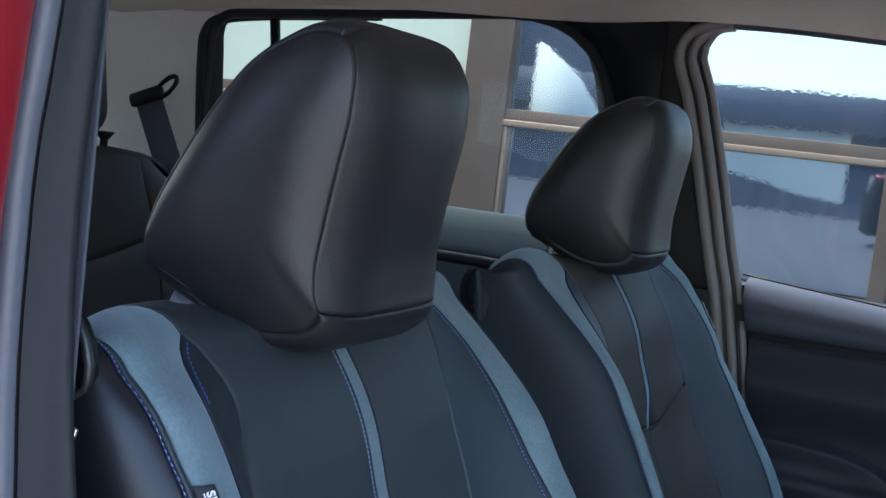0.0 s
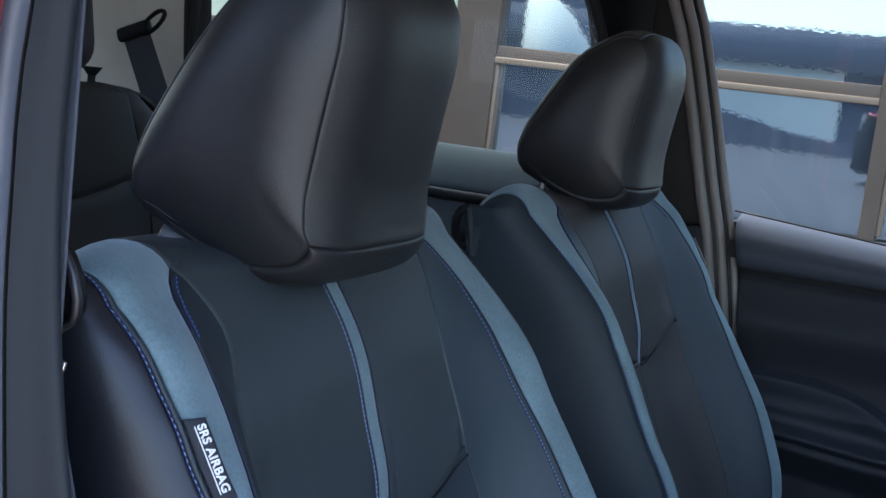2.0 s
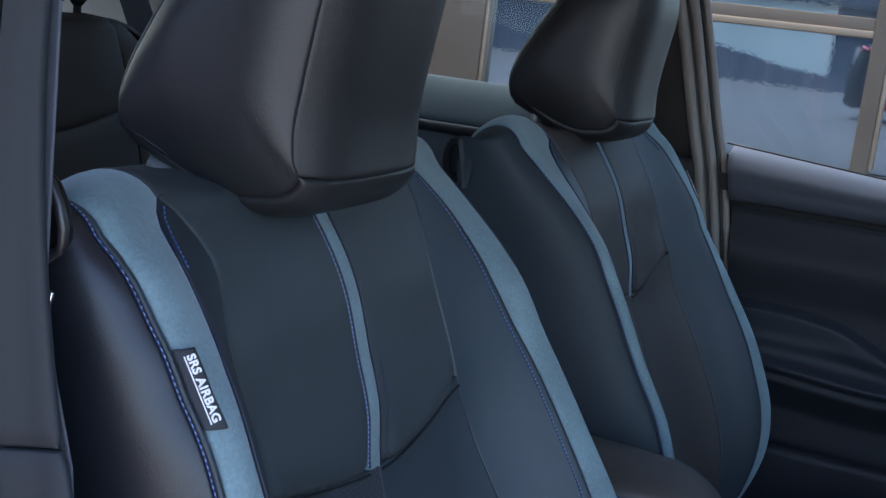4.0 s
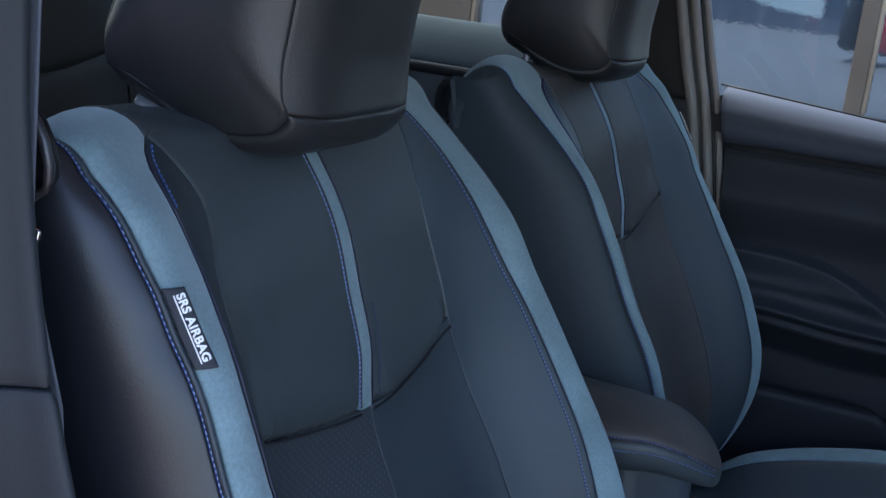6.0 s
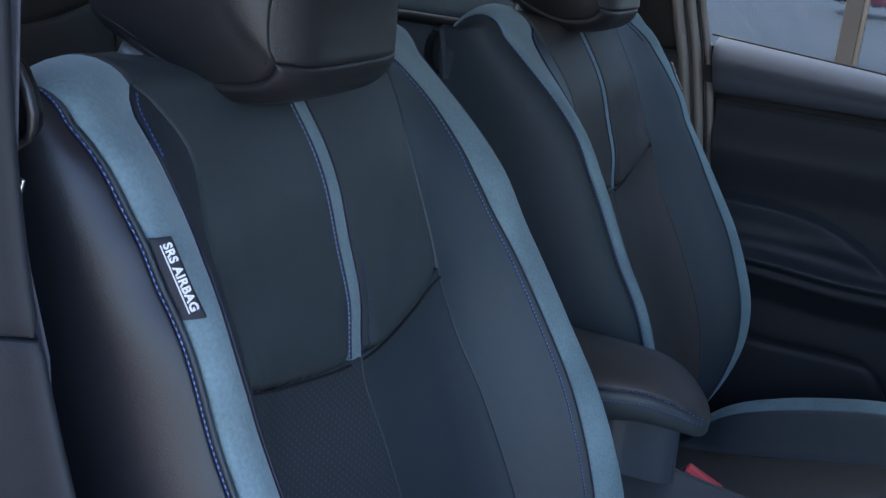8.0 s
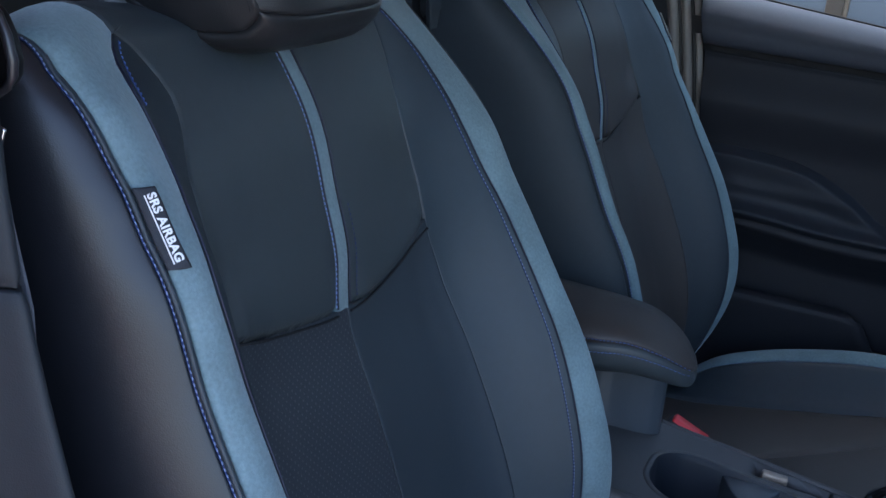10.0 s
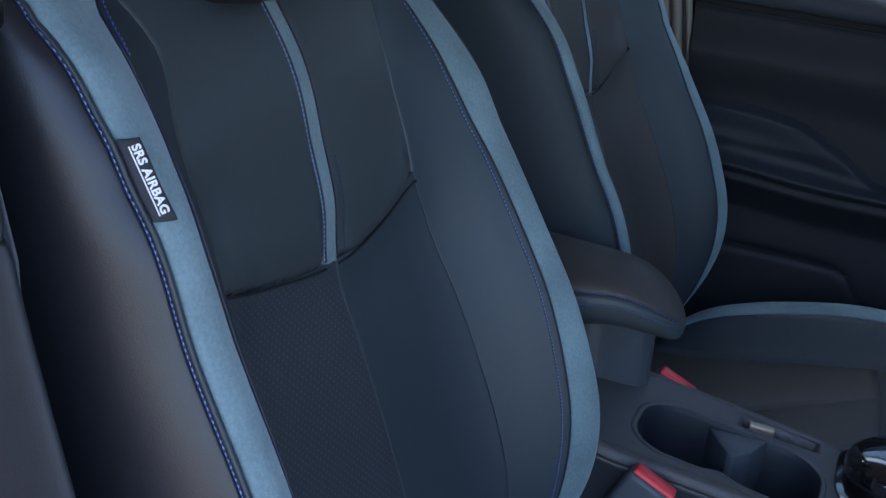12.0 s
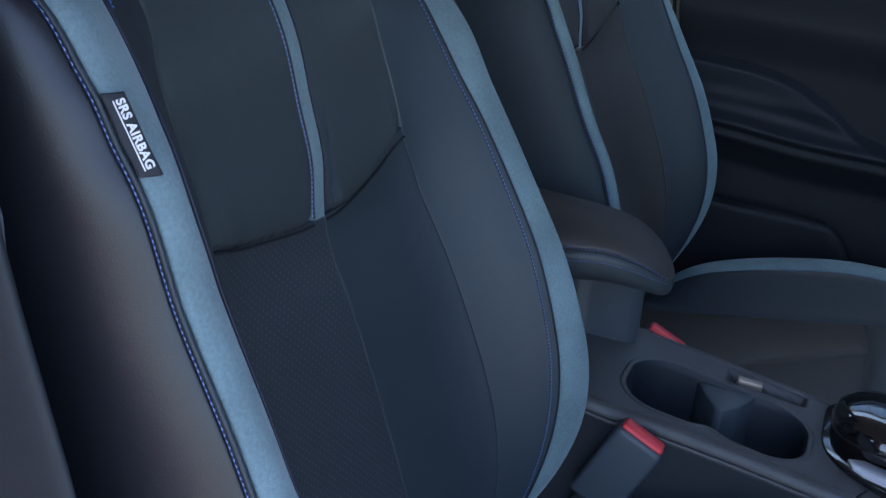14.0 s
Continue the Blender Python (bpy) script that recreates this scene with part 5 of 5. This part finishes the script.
def drive_selector():
    """The round gloss-black drive selector with its bright crescent."""
    sel = thing("drive_selector", (0.465, 0.035, 0.66), "gloss black round drive selector with a bright crescent", "gear selector")
    def ring(name, profile, mat, label="", mid=(0.462, 0.030), ratio=0.875, power=4.0, shear=-0.45, steps=72):
        """A rounded-square form, sheared in plan: profile of (radius, height)."""
        verts, faces, n = [], [], len(profile)
        for k in range(steps):
            q = 2 * math.pi * k / steps
            u, w = math.cos(q), math.sin(q)
            m = (abs(u) ** power + abs(w) ** power) ** (-1 / power)
            for r, z in profile:
                verts.append((mid[0] + r * m * u, mid[1] + r * m * w * ratio + shear * r * m * u, z))
        for k in range(steps):
            for j in range(n - 1):
                m = (k + 1) % steps
                faces.append((k * n + j, m * n + j, m * n + j + 1, k * n + j + 1))
        me = bpy.data.meshes.new(name)
        me.from_pydata(verts, [], faces)
        bm = bmesh.new()
        bm.from_mesh(me)
        bmesh.ops.remove_doubles(bm, verts=bm.verts, dist=1e-5)
        return part(name, bm, mat, sel, label)

    ring("surround", [(0.0815, 0.640), (0.0810, 0.6705), (0.0800, 0.6730), (0.0780, 0.6740), (0.060, 0.6740), (0.0, 0.6740)], GLOSS)
    dome = (0.454, 0.057)
    ring("knob", [(0.061, 0.673), (0.0660, 0.680), (0.0665, 0.688), (0.0630, 0.698), (0.053, 0.7050), (0.036, 0.7085), (0.0200, 0.7090)], GLOSS, "gloss black domed knob", dome, 0.86, 2.4, -0.1)
    ring("button_ring", [(0.0205, 0.7086), (0.0200, 0.7102), (0.0185, 0.7102), (0.0180, 0.7075)], STEEL, "thin grey ring round the button", dome, 0.9, 2.0, 0.0)
    ring("button", [(0.0182, 0.7060), (0.0178, 0.7082), (0.015, 0.7086), (0.0, 0.7086)], DULL, "round black park button", dome, 0.9, 2.0, 0.0)
    crescent = prism([(0.4085, 0.003), (0.414, -0.012), (0.424, -0.0205), (0.4426, -0.0265), (0.475, -0.041), (0.50, -0.050), (0.50, -0.030), (0.475, -0.014), (0.4419, 0.0005), (0.4227, 0.0075)], 2, 0.6735, 0.6765, 0.0008)
    part("crescent", crescent, SILVER, sel, "bright metal crescent")


def buckle(y, x, z, lean, group="seat belt buckles"):
    b = thing("belt_buckle", (x - 0.05, y, 0.52), "charcoal seat belt buckle with a red release button", "seat belt buckle", group)
    turn = Matrix.Translation((x, y, z)) @ Matrix.Rotation(lean, 4, "Y")
    bm = box(bmesh.new(), (-0.024, -0.012, -0.085), (0.024, 0.012, 0.0), 0.006, 3)
    bm.transform(turn)
    part("housing", bm, PLASTIC_SLATE, b)
    bm = box(bmesh.new(), (-0.021, -0.0085, -0.010), (0.021, 0.0085, 0.0035), 0.003, 2)
    bm.transform(turn)
    part("release_button", bm, RED, b, "red release button")
    bm = box(bmesh.new(), (-0.016, -0.004, -0.24), (0.016, 0.004, -0.08), 0.003, 2)
    bm.transform(turn)
    part("stalk", bm, PLASTIC_SOFT, b)


# ---- belts ----
def front_belt():
    belt = thing("seat_belt", (-0.05, -0.612, 0.42), "front seat belt hanging beside the near pillar", "seat belt")

    def web(a, b):
        z = mix(0.42, 1.36, a)
        return mix(-0.070, -0.0235, b) + 0.0215 * smooth(1.09, 0.985, z) + 0.075 * smooth(1.0, 0.6, z), -0.6285 + 0.002 * smooth(1.1, 1.0, z), z

    panel("webbing", web, WEB, belt, (1, -0.3, 0), 24, 6, groove=0.0, skirt=0.0012)
    edge = [(-0.062, 1.1385), (-0.0375, 1.1385), (-0.0335, 1.1350), (-0.0285, 1.1265), (-0.0250, 1.1160), (-0.0252, 1.1095), (-0.0280, 1.1045), (-0.0340, 1.1000), (-0.062, 1.0960)]
    bm = prism(edge, 1, -0.616, -0.608, 0.002)
    tongue = part("tongue", bm, DULL, belt, "black plastic belt tongue")
    part("rim", tube([(x, -0.6165, z) for x, z in edge], 0.0026, 10), TONGUE, tongue, "satin black rounded rim")
    bm = box(bmesh.new(), (-0.022, -0.0015, -0.009), (0.0075, 0.0015, 0.009), 0.0012, 2)
    bm.transform(Matrix.Translation((-0.0375, -0.617, 1.0785)) @ Matrix.Rotation(0.28, 4, "Y"))
    part("blade", bm, CHROME, tongue, "chrome latch blade")


def rear_belt():
    belt = thing("seat_belt", (-0.93, 0.6, 0.6), "grey rear seat belt hanging from a black pillar guide", "seat belt")
    A, B = Vector((-0.955, 0.603, 1.245)), Vector((-0.862, 0.585, 1.09))
    wide = Vector((0.024, 0.0, 0.012))
    panel("webbing", lambda a, b: tuple(A.lerp(B, a) + wide * mix(-1, 1, b)), WEB, belt, (0, -1, 0), 10, 4, groove=0, skirt=0.0015)
    bm = box(bmesh.new(), (-0.034, -0.008, -0.012), (0.034, 0.008, 0.012), 0.007, 3)
    bm.transform(Matrix.Translation((-0.955, 0.598, 1.250)) @ Matrix.Rotation(-0.36, 4, "Y"))
    guide = part("guide", bm, DULL, belt, "black belt guide")
    part("loop", tube([(-0.918 + 0.014 * math.cos(q) + 0.016 * math.sin(q), 0.598, 1.268 + 0.020 * math.sin(q)) for q in np.linspace(0, 2 * math.pi, 20)[:-1]], 0.004, 6, True), DULL, guide)


# ---- rear seat ----
def rear_seat():
    seat = thing("rear_seat", (-0.9, 0.0, 0.30), "black leather rear bench seat with a raised headrest", "car seat")
    topz = curve_of([0.0, 0.12, 0.20, 0.28, 0.38, 0.47, 0.54, 0.58, 0.60], [1.130, 1.132, 1.140, 1.160, 1.168, 1.163, 1.148, 1.12, 1.08])
    crease = curve_of([1.20, 1.10, 1.03, 0.9, 0.5], [0.425, 0.455, 0.472, 0.478, 0.480])
    fx = lambda y, z: -0.835 + 0.20 * (1.05 - z) + 0.02 * math.cos((y - 0.36) * 9)
    for s in (-1, 1):
        def insert(a, b, s=s):
            z0 = 1.000 + 0.03 * smooth(0.25, 0.47, mix(0.22, 0.46, a))
            y = mix(0.22, 0.45, a)
            z = mix(z0, topz(y), b)
            y = mix(0.22, crease(z), a)
            return fx(y, z) - 0.05 * smooth(0.9, 1.0, b) ** 2, s * y + CY, z
        panel("upper_insert", insert, REAR, seat, (1, 0, 0.2), 18, 18, groove=0.004, wide=0.006, puff=0.006)

        def low(a, b, s=s):
            y = mix(0.22, crease(0.98), a)
            z1 = 1.000 + 0.03 * smooth(0.25, 0.47, mix(0.22, 0.46, a))
            z = mix(0.55, z1, b)
            return fx(y, z), s * y + CY, z
        panel("lower_insert", low, REAR, seat, (1, 0, 0.2), 14, 18, groove=0.004, wide=0.006, puff=0.004)

        def side(a, b, s=s):
            y0 = 0.45
            z = mix(0.55, topz(mix(y0, 0.60, a)), b)
            y = mix(crease(z), 0.60, a)
            return fx(y, z) + 0.03 * math.sin(math.pi * min(1, a * 1.2)) - 0.06 * smooth(0.85, 1.0, b) ** 2 - 0.05 * a**4, s * y + CY, z
        panel("side_bolster", side, REAR, seat, (1, 0, 0.2), 16, 26, groove=0.003)
    panel("centre_back", lambda a, b: (fx(0.36, mix(0.55, 1.13, b)) - 0.02, mix(-0.22, 0.22, a) + CY, mix(0.55, 1.13, b)), REAR, seat, (1, 0, 0), 12, 12, groove=0.003)
    panel("bench_cushion", lambda a, b: (mix(-0.80, -0.32, a), mix(-0.60, 0.60, b) + CY, 0.56 + 0.03 * a - 0.06 * a**8), REAR, seat, (0, 0, 1), 16, 20, groove=0.003, skirt=0.16)
    panel("back_shell", lambda a, b: (-0.965, mix(-0.59, 0.59, a) + CY, mix(0.40, 1.07, b)), CARPET, seat, (-1, 0, 0), 8, 8, groove=0)
    panel("back_top", lambda a, b: (mix(-0.88, -0.968, b), mix(-0.58, 0.58, a) + CY, topz(abs(mix(-0.58, 0.58, a))) - 0.003 - 0.05 * b**3), REAR, seat, (0, 0, 1), 40, 10, groove=0)
    # headrest with a rounded pillow form
    bm = box(bmesh.new(), (-0.055, -0.125, -0.085), (0.050, 0.125, 0.085), 0.046, 6)
    bm.transform(Matrix.Translation((-0.885, 0.255, 1.258)) @ Matrix.Rotation(-0.15, 4, "Y"))
    part("headrest", bm, REAR, seat, "raised black leather rear headrest")
    # small black release knob on the shoulder
    bm = bmesh.new()
    bmesh.ops.create_cone(bm, cap_ends=True, segments=16, radius1=0.006, radius2=0.006, depth=0.03, matrix=Matrix.Translation((-0.895, 0.428, 1.166)))
    bmesh.ops.create_cone(bm, cap_ends=True, segments=16, radius1=0.007, radius2=0.016, depth=0.012, matrix=Matrix.Translation((-0.895, 0.428, 1.182)))
    part("release_knob", bm, PLASTIC_SOFT, seat, "small black release knob")


centre_console()
drive_selector()
buckle(-0.088, 0.234, 0.690, 0.42)
buckle(0.132, 0.213, 0.689, 0.40)
front_belt()
rear_belt()
rear_seat()
